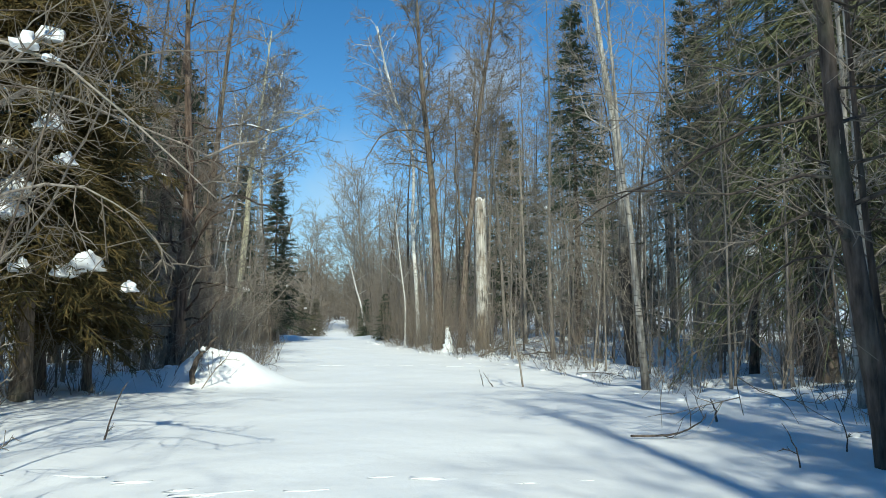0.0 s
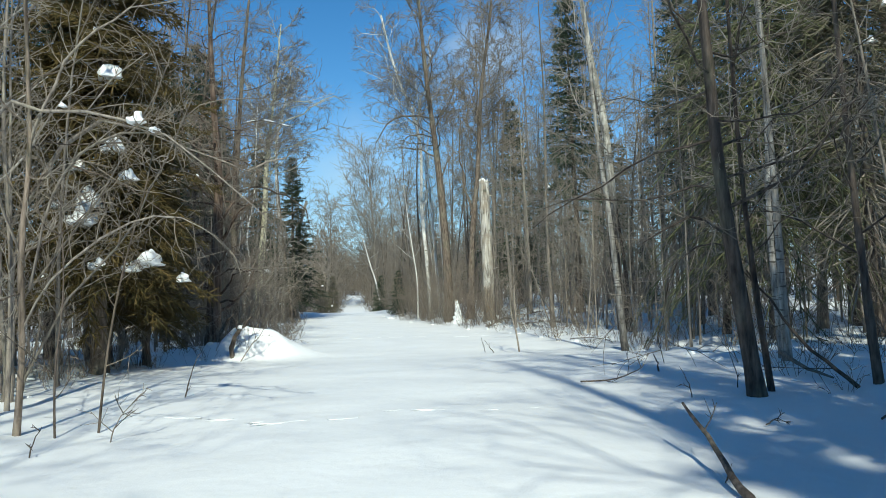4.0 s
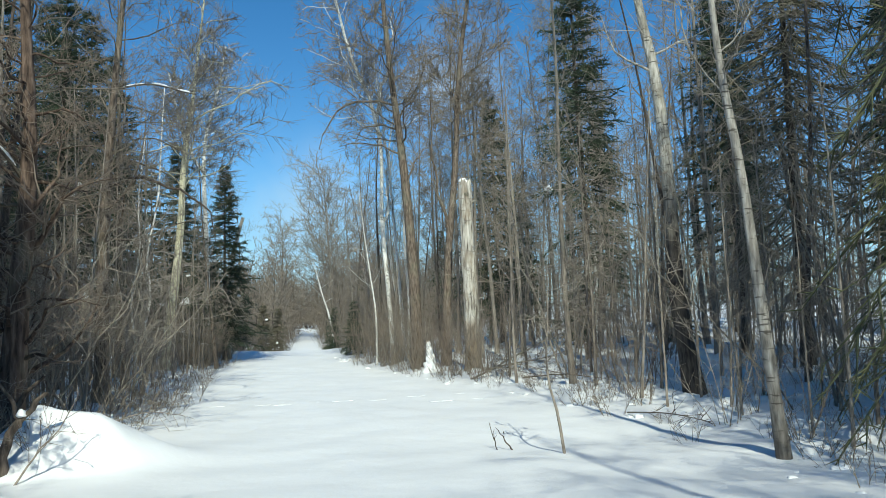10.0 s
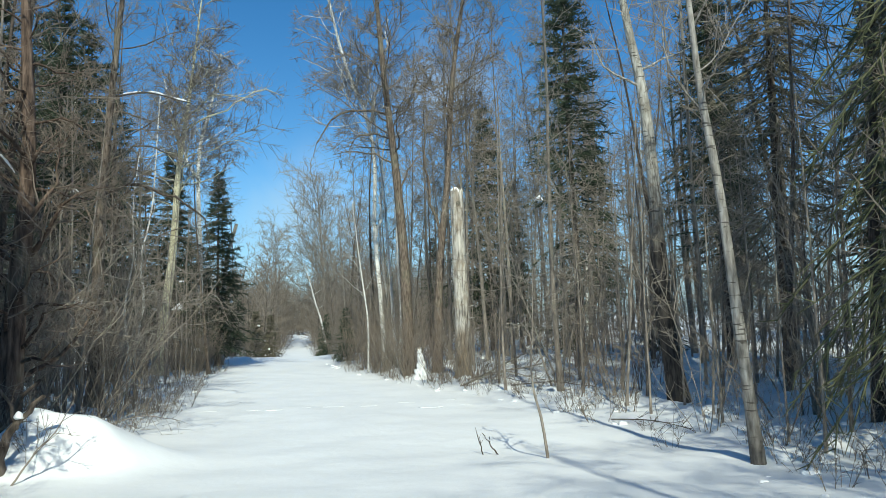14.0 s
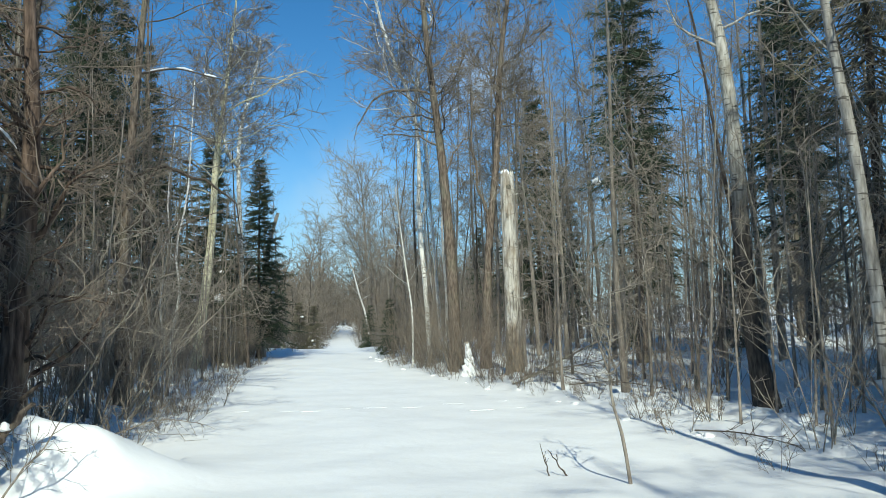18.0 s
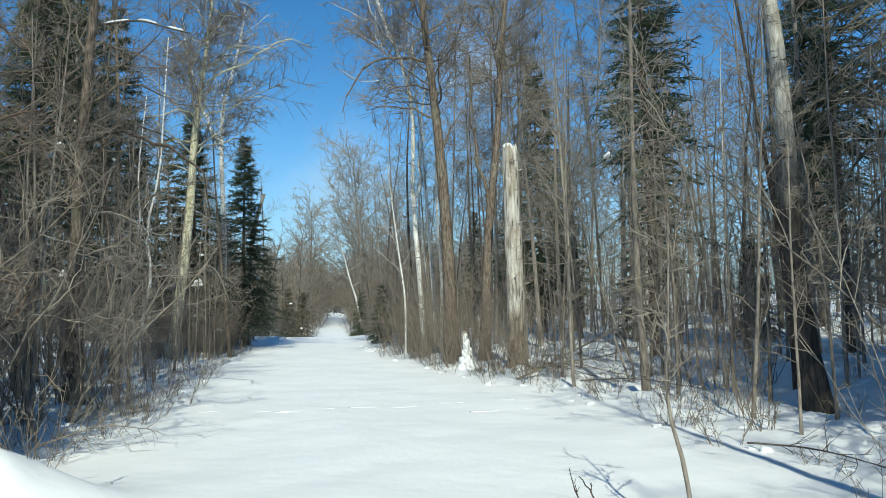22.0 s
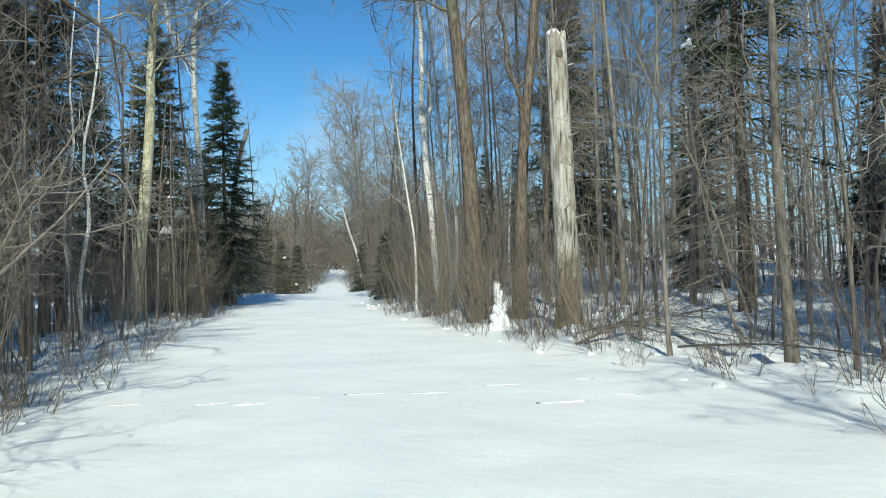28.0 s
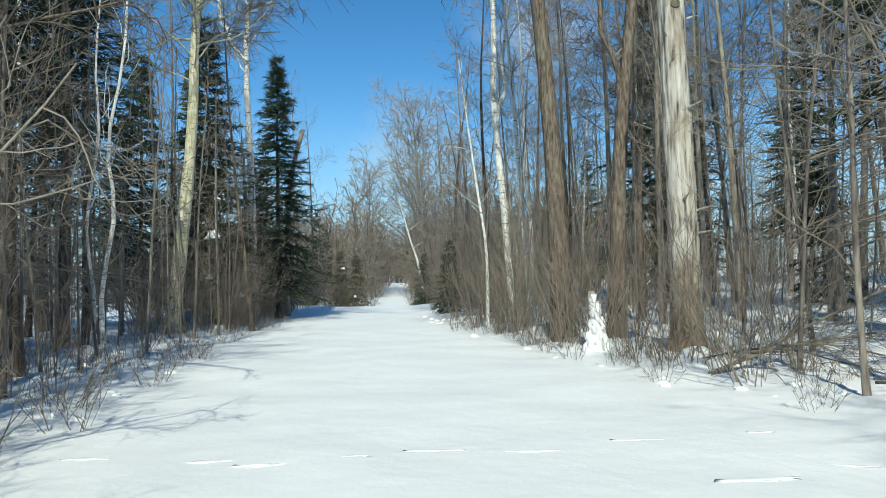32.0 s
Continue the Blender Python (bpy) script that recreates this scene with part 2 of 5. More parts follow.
def cross(a, b):
    return a[1] * b[2] - a[2] * b[1], a[2] * b[0] - a[0] * b[2], a[0] * b[1] - a[1] * b[0]


def square_to(d):
    """Two unit ways at right angles to d and to each other."""
    d = unit(d)
    u = unit(cross(d, (0.0, 0.0, 1.0) if abs(d[2]) < 0.9 else (1.0, 0.0, 0.0)))
    return u, cross(d, u)


class Tubes:
    """Gathers tapered tubes, and gives them back as one mesh."""

    def __init__(self):
        self.v, self.q, self.count = [], [], 0

    def add(self, pts, rad, sides=3):
        p, e = pts[0], pts[-1]
        u, w = square_to((e[0] - p[0], e[1] - p[1], e[2] - p[2]))
        k = len(pts)
        ring = RINGS[sides]
        v = np.empty((k, sides, 3))
        for i in range(k):
            r, c = rad[i], pts[i]
            v[i] = [(c[0] + r * (x * u[0] + y * w[0]), c[1] + r * (x * u[1] + y * w[1]), c[2] + r * (x * u[2] + y * w[2])) for x, y in ring]
        self.v.append(v.reshape(-1, 3))
        self.q.append(quads_of(k, sides) + self.count)
        self.count += k * sides

    def add_copy(self, v, q, m):
        m = np.array(m)
        self.v.append(v @ m[:3, :3].T + m[:3, 3])
        self.q.append(q + self.count)
        self.count += len(v)

    def arrays(self):
        return np.concatenate(self.v), np.concatenate(self.q)

    def mesh(self, name, material):
        return mesh_of(name, *self.arrays(), material)


def part(name, me, parent, label=""):
    ob = new(name, me)
    ob.parent = parent
    return tagged(ob, label) if label else ob


def thing(name, x, y, z, label, category, group="", kind="", turn=0.0):
    ob = new(name)
    ob.empty_display_size = 0.2
    ob.matrix_world = pose(x, y, z, 0, 0, turn)
    return tagged(ob, label, category, group, kind)


def sprout(rng, p, way, length, segs, wobble, lift):
    """A crooked line that starts at p along way, and bends up by lift."""
    x, y, z = float(p[0]), float(p[1]), float(p[2])
    dx, dy, dz = unit(way)
    pts, step, gauss = [(x, y, z)], length / segs, rng.gauss
    for _ in range(segs):
        dx, dy, dz = unit((dx + gauss(0, wobble), dy + gauss(0, wobble), dz + gauss(0, wobble) + lift))
        x, y, z = x + dx * step, y + dy * step, z + dz * step
        pts.append((x, y, z))
    return pts


def along(pts, t):
    s = t * (len(pts) - 1)
    i = min(int(s), len(pts) - 2)
    a, b, f = pts[i], pts[i + 1], s - i
    d = (b[0] - a[0], b[1] - a[1], b[2] - a[2])
    return (a[0] + d[0] * f, a[1] + d[1] * f, a[2] + d[2] * f), unit(d)


def side_way(rng, axis, spread, turn=None):
    """A way that leaves the axis at about spread degrees."""
    u, w = square_to(axis)
    a = rng.uniform(0, 2 * math.pi) if turn is None else turn
    s = radians(spread)
    c, k, m = math.cos(s), math.cos(a) * math.sin(s), math.sin(a) * math.sin(s)
    return axis[0] * c + u[0] * k + w[0] * m, axis[1] * c + u[1] * k + w[1] * m, axis[2] * c + u[2] * k + w[2] * m


def step_to(p, way, length):
    return p[0] + way[0] * length, p[1] + way[1] * length, p[2] + way[2] * length


def spread_out(rng, crown, line, r, count, length, fine, spread=50, lift=0.05, first=0.2, twig_r=0.0045, bends=1):
    """Side shoots and twigs along a limb."""
    for k in range(count):
        t = first + (1 - first) * (k + rng.random()) / count
        p, d = along(line, min(t, 0.99))
        ln = length * (1.2 - 0.6 * t) * rng.uniform(0.55, 1.3)
        sub = sprout(rng, p, side_way(rng, d, rng.gauss(spread, 12)), ln, 1 + bends, 0.2, lift)
        rr = max(r * (1 - 0.7 * t) * 0.5, twig_r * 1.3)
        crown.add(sub, np.linspace(rr, twig_r * 0.6, 2 + bends), 3)
        for _ in range(fine):
            q, e = along(sub, rng.uniform(0.2, 0.98))
            w = side_way(rng, e, rng.gauss(45, 14))
            if bends > 1:
                crown.add(sprout(rng, q, w, ln * rng.uniform(0.3, 0.7), bends, 0.22, lift), np.linspace(twig_r, twig_r * 0.4, bends + 1), 3)
                continue
            crown.add((q, step_to(q, (w[0], w[1], w[2] + lift), ln * rng.uniform(0.3, 0.7))), (twig_r, twig_r * 0.4), 3)


def trunk_tube(tubes, rng, spine, r0, r1, sides=9, flare=1.35):
    t = np.linspace(0, 1, len(spine))
    rad = r0 + (r1 - r0) * t ** 0.9
    rad[0] *= flare
    tubes.add(spine, rad * np.array([rng.uniform(0.95, 1.05) for _ in t]), sides)


def smooth_spine(ctrl, steps=14):
    """A smooth line through the control points."""
    c = np.array(ctrl, float)
    s = np.linspace(0, len(c) - 1, steps)
    ext = np.vstack((2 * c[0] - c[1], c, 2 * c[-1] - c[-2]))
    out = []
    for v in s:
        i = min(int(v), len(c) - 2)
        f = v - i
        p0, p1, p2, p3 = ext[i:i + 4]
        out.append(0.5 * (2 * p1 + (p2 - p0) * f + (2 * p0 - 5 * p1 + 4 * p2 - p3) * f * f + (3 * p1 - p0 - 3 * p2 + p3) * f ** 3))
    return np.array(out)


def wavy_spine(rng, height, lean=0.04, wobble=0.02, steps=10):
    return sprout(rng, (0, 0, -0.25), (rng.gauss(0, lean), rng.gauss(0, lean), 1), height + 0.25, steps, wobble, 0.015)


def broadleaf(seed, spine, r0, limbs, limb_length, first=0.4, shoots=6, fine=4, spread=58, lift=0.05, shoot=1.0, r1=0.012, sides=9, twig_r=0.0045, segs=5, wander=0.2, split=False, bends=1):
    """Trunk and bare crown of a leafless tree, its foot at the origin; split: each limb by itself."""
    rng = random.Random(seed)
    trunk, crown, each = Tubes(), Tubes(), []
    trunk_tube(trunk, rng, spine, r0, r1, sides)
    turn = rng.uniform(0, 6)
    for k in range(limbs):
        t = first + (0.985 - first) * (k + rng.random()) / limbs
        p, d = along(spine, t)
        turn += 2.4 + rng.gauss(0, 0.4)
        r = (r0 + (r1 - r0) * t ** 0.9) * rng.uniform(0.16, 0.36)
        ln = limb_length * (1.25 - 0.75 * t) * rng.uniform(0.5, 1.2)
        line = sprout(rng, p, side_way(rng, d, rng.gauss(spread, 10), turn), ln, segs, wander, lift)
        limb = crown
        if split:
            limb, crown = Tubes(), Tubes()
            each.append((limb, crown))
        limb.add(line, np.linspace(max(r, twig_r * 1.6), twig_r, segs + 1), 5 if r > 0.02 else 4)
        spread_out(rng, crown, line, r, shoots, shoot * ln * 0.42, fine, twig_r=twig_r, bends=bends)
    return trunk, each if split else crown


def conifer(seed, height, reach, r0, whorls=24, per=6, dead=0.3, laterals=10, tufts=2, droop=-0.06, start=0.06, fat=1.0, sag=0.0, power=0.8, tuft=1.0):
    """Trunk, green boughs and dead lower boughs of a spruce, fir or cedar, and points on the boughs."""
    rng = random.Random(seed)
    trunk, green, grey, seats = Tubes(), Tubes(), Tubes(), []
    spine = wavy_spine(rng, height, 0.012, 0.006, 12)
    trunk_tube(trunk, rng, spine, r0, 0.012, 9)
    for w in range(whorls):
        t = start + (0.985 - start) * ((w + rng.uniform(0.1, 0.9)) / whorls)
        count = per if t < 0.85 else per - 1
        for k in range(count):
            p, d = along(spine, min(0.99, t + rng.gauss(0, 0.012)))
            a = 2 * math.pi * (k + rng.random() * 0.9) / count + w
            ln = reach * ((1 - t) ** power + 0.03) * rng.uniform(0.55, 1.15)
            dying = t < dead * rng.uniform(0.6, 1.4)
            slope = (0.3 if t > 0.75 else (0.0 if t > 0.4 else -0.2)) - sag
            line = sprout(rng, p, (math.cos(a), math.sin(a), slope + rng.gauss(0, 0.1)), ln, 4, 0.08, droop + 0.05 * t)
            (grey if dying else green).add(line, np.linspace(0.008 + 0.006 * ln, 0.003, 5), 4)
            if dying:
                for _ in range(laterals // 2 + 2):
                    q, e = along(line, rng.uniform(0.15, 0.98))
                    s = sprout(rng, q, side_way(rng, e, rng.gauss(50, 14)), ln * rng.uniform(0.15, 0.45), 2, 0.25, -0.08)
                    grey.add(s, (0.005, 0.0035, 0.0018), 3)
                continue
            seats.append(line[2]), seats.append(line[3])
            for j in range(laterals):
                f = 0.1 + 0.9 * (j + rng.random()) / laterals
                q, e = along(line, min(f, 0.99))
                g = rng.uniform(0.4, 1.0) * (1 if j % 2 else -1)
                way = unit((e[0] * 0.75 + e[1] * g, e[1] * 0.75 - e[0] * g, e[2] * 0.75 + rng.gauss(-0.15, 0.2)))
                sl = (0.12 + 0.32 * ln * (1.1 - 0.8 * f)) * rng.uniform(0.7, 1.25)
                green.add((q, step_to(q, way, sl)), (0.024 * fat, 0.006 * fat), 3)
                for _ in range(tufts):
                    o = step_to(q, way, sl * rng.uniform(0.1, 0.95))
                    green.add((o, step_to(o, side_way(rng, way, rng.uniform(25, 60)), rng.uniform(0.10, 0.26) * tuft)), (0.015 * fat, 0.003 * fat), 3)
    return trunk, green, grey, seats


# ---- the lie of the land ----
LEFT_Y, LEFT_X = (-40, -10, 6, 12, 16.7, 20.8, 27.6, 47, 51, 56, 65, 80, 130, 150, 200), (-4.6, -5.6, -5.0, -5.3, -4.9, -5.4, -6.9, -10.3, -10.0, -9.5, -10.5, -12.9, -19.2, -26, -60)
RIGHT_Y, RIGHT_X = (-40, -10, 2.8, 7.3, 12.6, 18.8, 22, 25, 27, 36, 46, 51, 58, 65, 80, 130, 150, 200), (2.4, 2.8, 4.0, 3.7, 3.2, 2.7, 1.3, 0.2, -0.8, -3.0, -4.8, -5.7, -7.2, -8.3, -10.6, -17.0, -21, -50)


def left_edge(y):
    return np.interp(y, LEFT_Y, LEFT_X)


def right_edge(y):
    return np.interp(y, RIGHT_Y, RIGHT_X)


def bell(x, y, cx, cy, wx, wy, h):
    return h * math.exp(-((x - cx) / wx) ** 2 - ((y - cy) / wy) ** 2)


def dome(x, y, cx, cy, wx, wy, h):
    """A flat-topped heap with a lumpy flank."""
    d = math.hypot((x - cx) / wx, (y - cy) / wy) + 0.22 * noise.noise(Vector((x * 1.9, y * 1.9, 3)))
    return h * math.exp(-max(d, 0.0) ** 3.0)


def ground_z(x, y):
    out = max(left_edge(y) - x, x - right_edge(y))
    k = min(max((out + 0.4) / 1.4, 0.0), 1.0)
    k = k * k * (3 - 2 * k)
    v = Vector((x, y, 0))
    z = 0.045 * noise.noise(v * 0.45) + 0.022 * noise.noise(v * 1.3) + 0.008 * noise.noise(v * 4.1)
    z += k * (0.10 + 0.13 * noise.noise(v * 0.55 + Vector((7, 3, 1))) + 0.08 * noise.noise(v * 1.7) + 0.05 * noise.noise(v * 4.3))
    z += float(np.interp(y, (-60, -8, 0, 7.5, 10, 12, 14, 44, 50, 58, 80, 130, 200, 600), (0.3, 0.3, 0.34, 0.34, 0.27, 0.12, 0.06, 0.05, 0.12, -1.1, -0.5, 0.85, 2.0, 6.0)))
    z += bell(x, y, 0.6, 4.0, 2.2, 4.5, 0.08)
    # the floor of the wood climbs gently away from the track on the east side
    z += 0.07 * min(max(x - right_edge(y) - 2.0, 0.0), 13.0) * min(max((y - 12) / 8, 0.0), 1.0)
    z += dome(x, y, -4.4, 13.6, 1.0, 0.6, 0.53) * (0.95 + 0.5 * noise.noise(v * 1.9)) + bell(x, y, -3.6, 13.9, 0.8, 0.6, 0.22) + bell(x, y, -5.7, 13.0, 0.8, 0.6, 0.25)
    return z


def steps_of(fine_from, fine_to, step, far_from, far_to, growth=1.13):
    s = list(np.arange(fine_from, fine_to + step / 2, step))
    d = step
    while s[-1] < far_to:
        d *= growth
        s.append(s[-1] + d)
    d = step
    while s[0] > far_from:
        d *= growth
        s.insert(0, s[0] - d)
    return np.array(s)


def snow_sheet():
    xs, ys = steps_of(-8, 7, 0.11, -700, 700), steps_of(-3, 32, 0.12, -500, 1200)
    v = np.array([(x, y, ground_z(x, y)) for y in ys for x in xs])
    nx = len(xs)
    i, j = np.meshgrid(np.arange(len(ys) - 1), np.arange(nx - 1), indexing="ij")
    q = np.stack((i * nx + j, i * nx + j + 1, (i + 1) * nx + j + 1, (i + 1) * nx + j), -1).reshape(-1, 4)
    tagged(new("ground", mesh_of("ground", v, q, SNOW)), "white untracked snow over a forest track and woods", "snow", kind="structure")


snow_sheet()


# ---- trees that stand out ----
def single_tree(name, ctrl, r0, bark_material, twig_material, label, seed, category="tree", steps=14, **more):
    """One tree along a line of points in the world; the first is its foot."""
    x, y, _ = ctrl[0]
    z = ground_z(x, y)
    local = [(a - x, b - y, c - z) for a, b, c in ctrl]
    local[0] = (local[0][0], local[0][1], -0.3)
    trunk, limbs = broadleaf(seed, smooth_spine(local, steps), r0, split=True, **more)
    tree = thing(name, x, y, z, label, category)
    part("trunk", trunk.mesh("trunk", bark_material), tree)
    for limb, spray in limbs:
        ob = part("limb", limb.mesh("limb", bark_material), tree)
        if spray.count:
            tagged(part("twig_spray", spray.mesh("twig_spray", twig_material), ob), kind="stuff")
    bpy.context.view_layer.update()
    return tree


aspen_one = single_tree("aspen", [(-0.16, 28.3, 0), (-0.22, 28.3, 3.2), (-0.44, 28.3, 6.6), (-0.77, 28.3, 9.8), (-1.0, 28.2, 13.0), (-1.1, 28.2, 15.5)], 0.21, BROWN, TWIG_BROWN,
            "tall bare aspen with orange-brown bark", 11, limbs=36, limb_length=3.2, first=0.42, shoots=11, fine=8, twig_r=0.009, r1=0.03, spread=60, segs=7, wander=0.3)
aspen_two = single_tree("aspen", [(0.68, 27.5, 0), (0.86, 27.5, 3.4), (1.2, 27.5, 6.4), (1.42, 27.5, 9.4), (1.9, 27.5, 12.5), (2.1, 27.5, 14.5)], 0.15, BROWN, TWIG_BROWN,
            "bare leaning aspen with reddish brown bark", 12, limbs=36, limb_length=3.2, first=0.4, shoots=11, fine=8, twig_r=0.009, r1=0.03, spread=60, segs=7, wander=0.3)
birch_one = single_tree("white_birch", [(-1.03, 32, 0), (-1.19, 32, 2.9), (-1.36, 32, 5.4), (-1.3, 32, 7.2), (-1.33, 32, 8.3), (-1.51, 32, 9.23), (-1.74, 32, 10.15), (-2.09, 32, 10.9), (-2.6, 32, 12.6), (-3.0, 32, 14.5)], 0.085, WHITE, TWIG_PURPLE,
            "white birch clump stem with forked top and fine twigs", 13, limbs=34, limb_length=3.2, first=0.45, shoots=11, fine=9, twig_r=0.008, r1=0.05, spread=50, segs=6, wander=0.24, steps=18)
single_tree("white_birch", [(-0.6, 35, 0), (-0.47, 35, 2.25), (-0.57, 35, 4.3), (-0.59, 35, 6.3), (-0.62, 35, 8.1), (-0.75, 35, 10)], 0.075, WHITE, TWIG_PALE,
            "thin white birch with a slightly crooked stem", 28, limbs=18, limb_length=1.6, first=0.4, shoots=6, fine=5, spread=38)
single_tree("white_birch", [(-1.62, 31, 0), (-1.6, 31, 1.8), (-1.76, 31, 3.2), (-1.94, 31, 4.7), (-2.1, 31, 6.2)], 0.04, WHITE, TWIG_PALE,
            "thin leaning birch sapling in brush", 29, limbs=14, limb_length=1.2, first=0.35, shoots=5, fine=4, spread=38)
single_tree("white_birch", [(-0.87, 35.8, 0), (-0.9, 35.8, 1.9), (-1.17, 35.8, 3.9), (-1.3, 35.8, 5.8), (-1.16, 35.8, 7.5), (-0.8, 35.8, 9.8)], 0.085, WHITE, TWIG_PALE,
            "thin young white birch by the track", 14, limbs=16, limb_length=1.3, first=0.45, shoots=5, fine=4, spread=38)
yellow = single_tree("yellow_birch", [(-9.18, 31.5, 0), (-8.92, 31.5, 2.0), (-8.71, 31.5, 3.7), (-8.55, 31.5, 5.5), (-8.48, 31.5, 7.2), (-8.30, 31.5, 8.65), (-8.13, 31.5, 9.9), (-7.90, 31.4, 11.5), (-7.60, 31.3, 14)], 0.19, OLIVE, TWIG_PURPLE,
            "birch with pale olive bark and spreading limbs", 15, limbs=44, limb_length=4.0, first=0.42, shoots=12, fine=10, steps=18, twig_r=0.009, r1=0.025, spread=60, segs=7, wander=0.2, lift=0.03)
birch_two = single_tree("white_birch", [(-9.45, 38, 0), (-9.47, 38, 2.7), (-9.5, 38, 5.4), (-9.59, 38, 7.7), (-9.55, 38, 10), (-9.17, 38, 11.6), (-8.82, 38, 13), (-8.6, 38, 14.5)], 0.15, WHITE, TWIG_PALE,
            "forked white birch among dark spruces", 16, limbs=26, limb_length=2.6, first=0.45, shoots=9, fine=8, twig_r=0.007, r1=0.03, spread=45, steps=18)
single_tree("white_birch", [(-8.2, 27, 0), (-8.25, 27, 1.2), (-8.0, 27, 2.6), (-8.12, 27, 3.8), (-7.8, 27, 5.4), (-7.7, 27, 7.2), (-7.6, 27, 9)], 0.05, WHITE, TWIG_PURPLE,
            "thin crooked white birch sapling", 18, limbs=14, limb_length=1.2, first=0.4, shoots=5, fine=4, spread=40)
single_tree("white_birch", [(-8.6, 27.2, 0), (-8.5, 27.2, 1.0), (-8.65, 27.2, 2.4), (-8.4, 27.2, 4.0), (-8.45, 27.2, 5.4), (-8.25, 27.2, 7.5)], 0.045, WHITE, TWIG_PURPLE,
            "thin crooked white birch sapling", 19, limbs=12, limb_length=1.1, first=0.4, shoots=5, fine=4, spread=40)
single_tree("pale_birch", [(4.75, 18, 0), (4.5, 18, 2), (4.49, 18, 3.9), (4.37, 18, 5.85), (4.11, 18, 7.5), (3.7, 18, 11), (3.6, 18, 14)], 0.17, FOOTED, TWIG_GREY,
            "tall birch with a dark foot and pale upper trunk", 20, limbs=16, limb_length=2.6, first=0.5, shoots=8, fine=6, r1=0.03, spread=50, segs=6, wander=0.24)
single_tree("poplar", [(3.38, 12.2, 0), (3.25, 12.2, 1.6), (3.15, 12.2, 2.95), (3.02, 12.2, 4.0), (2.95, 12.2, 5.2), (2.8, 12.2, 7.5), (2.8, 12.2, 10)], 0.066, POPLAR, TWIG_GREY,
            "slim grey poplar with a bent trunk", 21, limbs=16, limb_length=1.9, first=0.45, shoots=8, fine=5, spread=50, segs=6, wander=0.24)
single_tree("dark_maple", [(2.83, 4.66, 0.39), (2.66, 4.66, 1.5), (2.56, 4.66, 2.5), (2.50, 4.66, 3.8), (2.36, 4.66, 6.2), (2.26, 4.66, 8.6)], 0.08, DARK, TWIG_BROWN,
            "dark-barked maple at the edge of the clearing", 29, limbs=24, bends=2, limb_length=2.2, first=0.22, shoots=8, fine=5, r1=0.02, spread=75, lift=-0.03, segs=7, wander=0.3, twig_r=0.004)
single_tree("maple", [(4.15, 7.1, 0), (4.12, 7.1, 2.2), (4.06, 7.1, 4.4), (3.96, 7.1, 8)], 0.06, PALE, TWIG_GREY, "thin pale grey maple in the wood", 23, limbs=16, limb_length=2.0, first=0.35, shoots=5, fine=4)
single_tree("maple", [(4.02, 4.93, 0), (3.92, 4.93, 1.5), (3.84, 4.93, 3.2), (3.72, 4.93, 6.5)], 0.05, DARK, TWIG_GREY, "thin dark maple in the wood", 24, limbs=16, limb_length=2.0, first=0.35, shoots=5, fine=4)
single_tree("maple", [(3.07, 4.95, 0), (2.94, 4.95, 1.4), (2.86, 4.95, 2.8), (2.8, 4.95, 5.5)], 0.034, DARK, TWIG_GREY, "thin dark sapling beside a larger trunk", 25, limbs=14, limb_length=1.3, first=0.3, shoots=5, fine=3)
ash = single_tree("black_ash", [(-6.65, 20.5, 0), (-6.64, 20.5, 2), (-6.6, 20.5, 4), (-6.5, 20.5, 5.8), (-6.24, 20.5, 8.9), (-5.9, 20.5, 12)], 0.17, BROWN, TWIG_BROWN,
            "brown-barked ash with many crooked limbs", 26, limbs=30, bends=2, limb_length=2.8, first=0.3, shoots=9, fine=7, r1=0.025, spread=62, segs=7, wander=0.32)
single_tree("black_ash", [(-5.5, 15, 0), (-5.4, 15, 2), (-5.29, 15, 4), (-5.4, 15, 6.4), (-5.5, 15, 10)], 0.19, SHAGGY_BARK, TWIG_RED,
            "dark brown shaggy ash trunk in a thicket", 27, limbs=70, bends=2, limb_length=1.5, first=0.1, shoots=9, fine=7, r1=0.025, spread=66, segs=7, wander=0.34)


def extra_limb(tree, pts, r, bark_material, twig_material, seed, shoots=8, length=0.5):
    """One more limb of a tree, along points in the world."""
    rng = random.Random(seed)
    foot = np.array(tree.matrix_world.translation)
    line = smooth_spine([np.array(p) - foot for p in pts], 12)
    for k in range(1, 12):
        line[k] += np.array([rng.gauss(0, 0.8 * r) for _ in range(3)])
    limb, spray = Tubes(), Tubes()
    limb.add(line, np.linspace(r, 0.3 * r, 12), 7)
    spread_out(rng, spray, line, r * 0.6, shoots, length, 4, bends=2)
    ob = part("limb", limb.mesh("limb", bark_material), tree)
    tagged(part("twig_spray", spray.mesh("twig_spray", twig_material), ob), kind="stuff")
    return line + foot


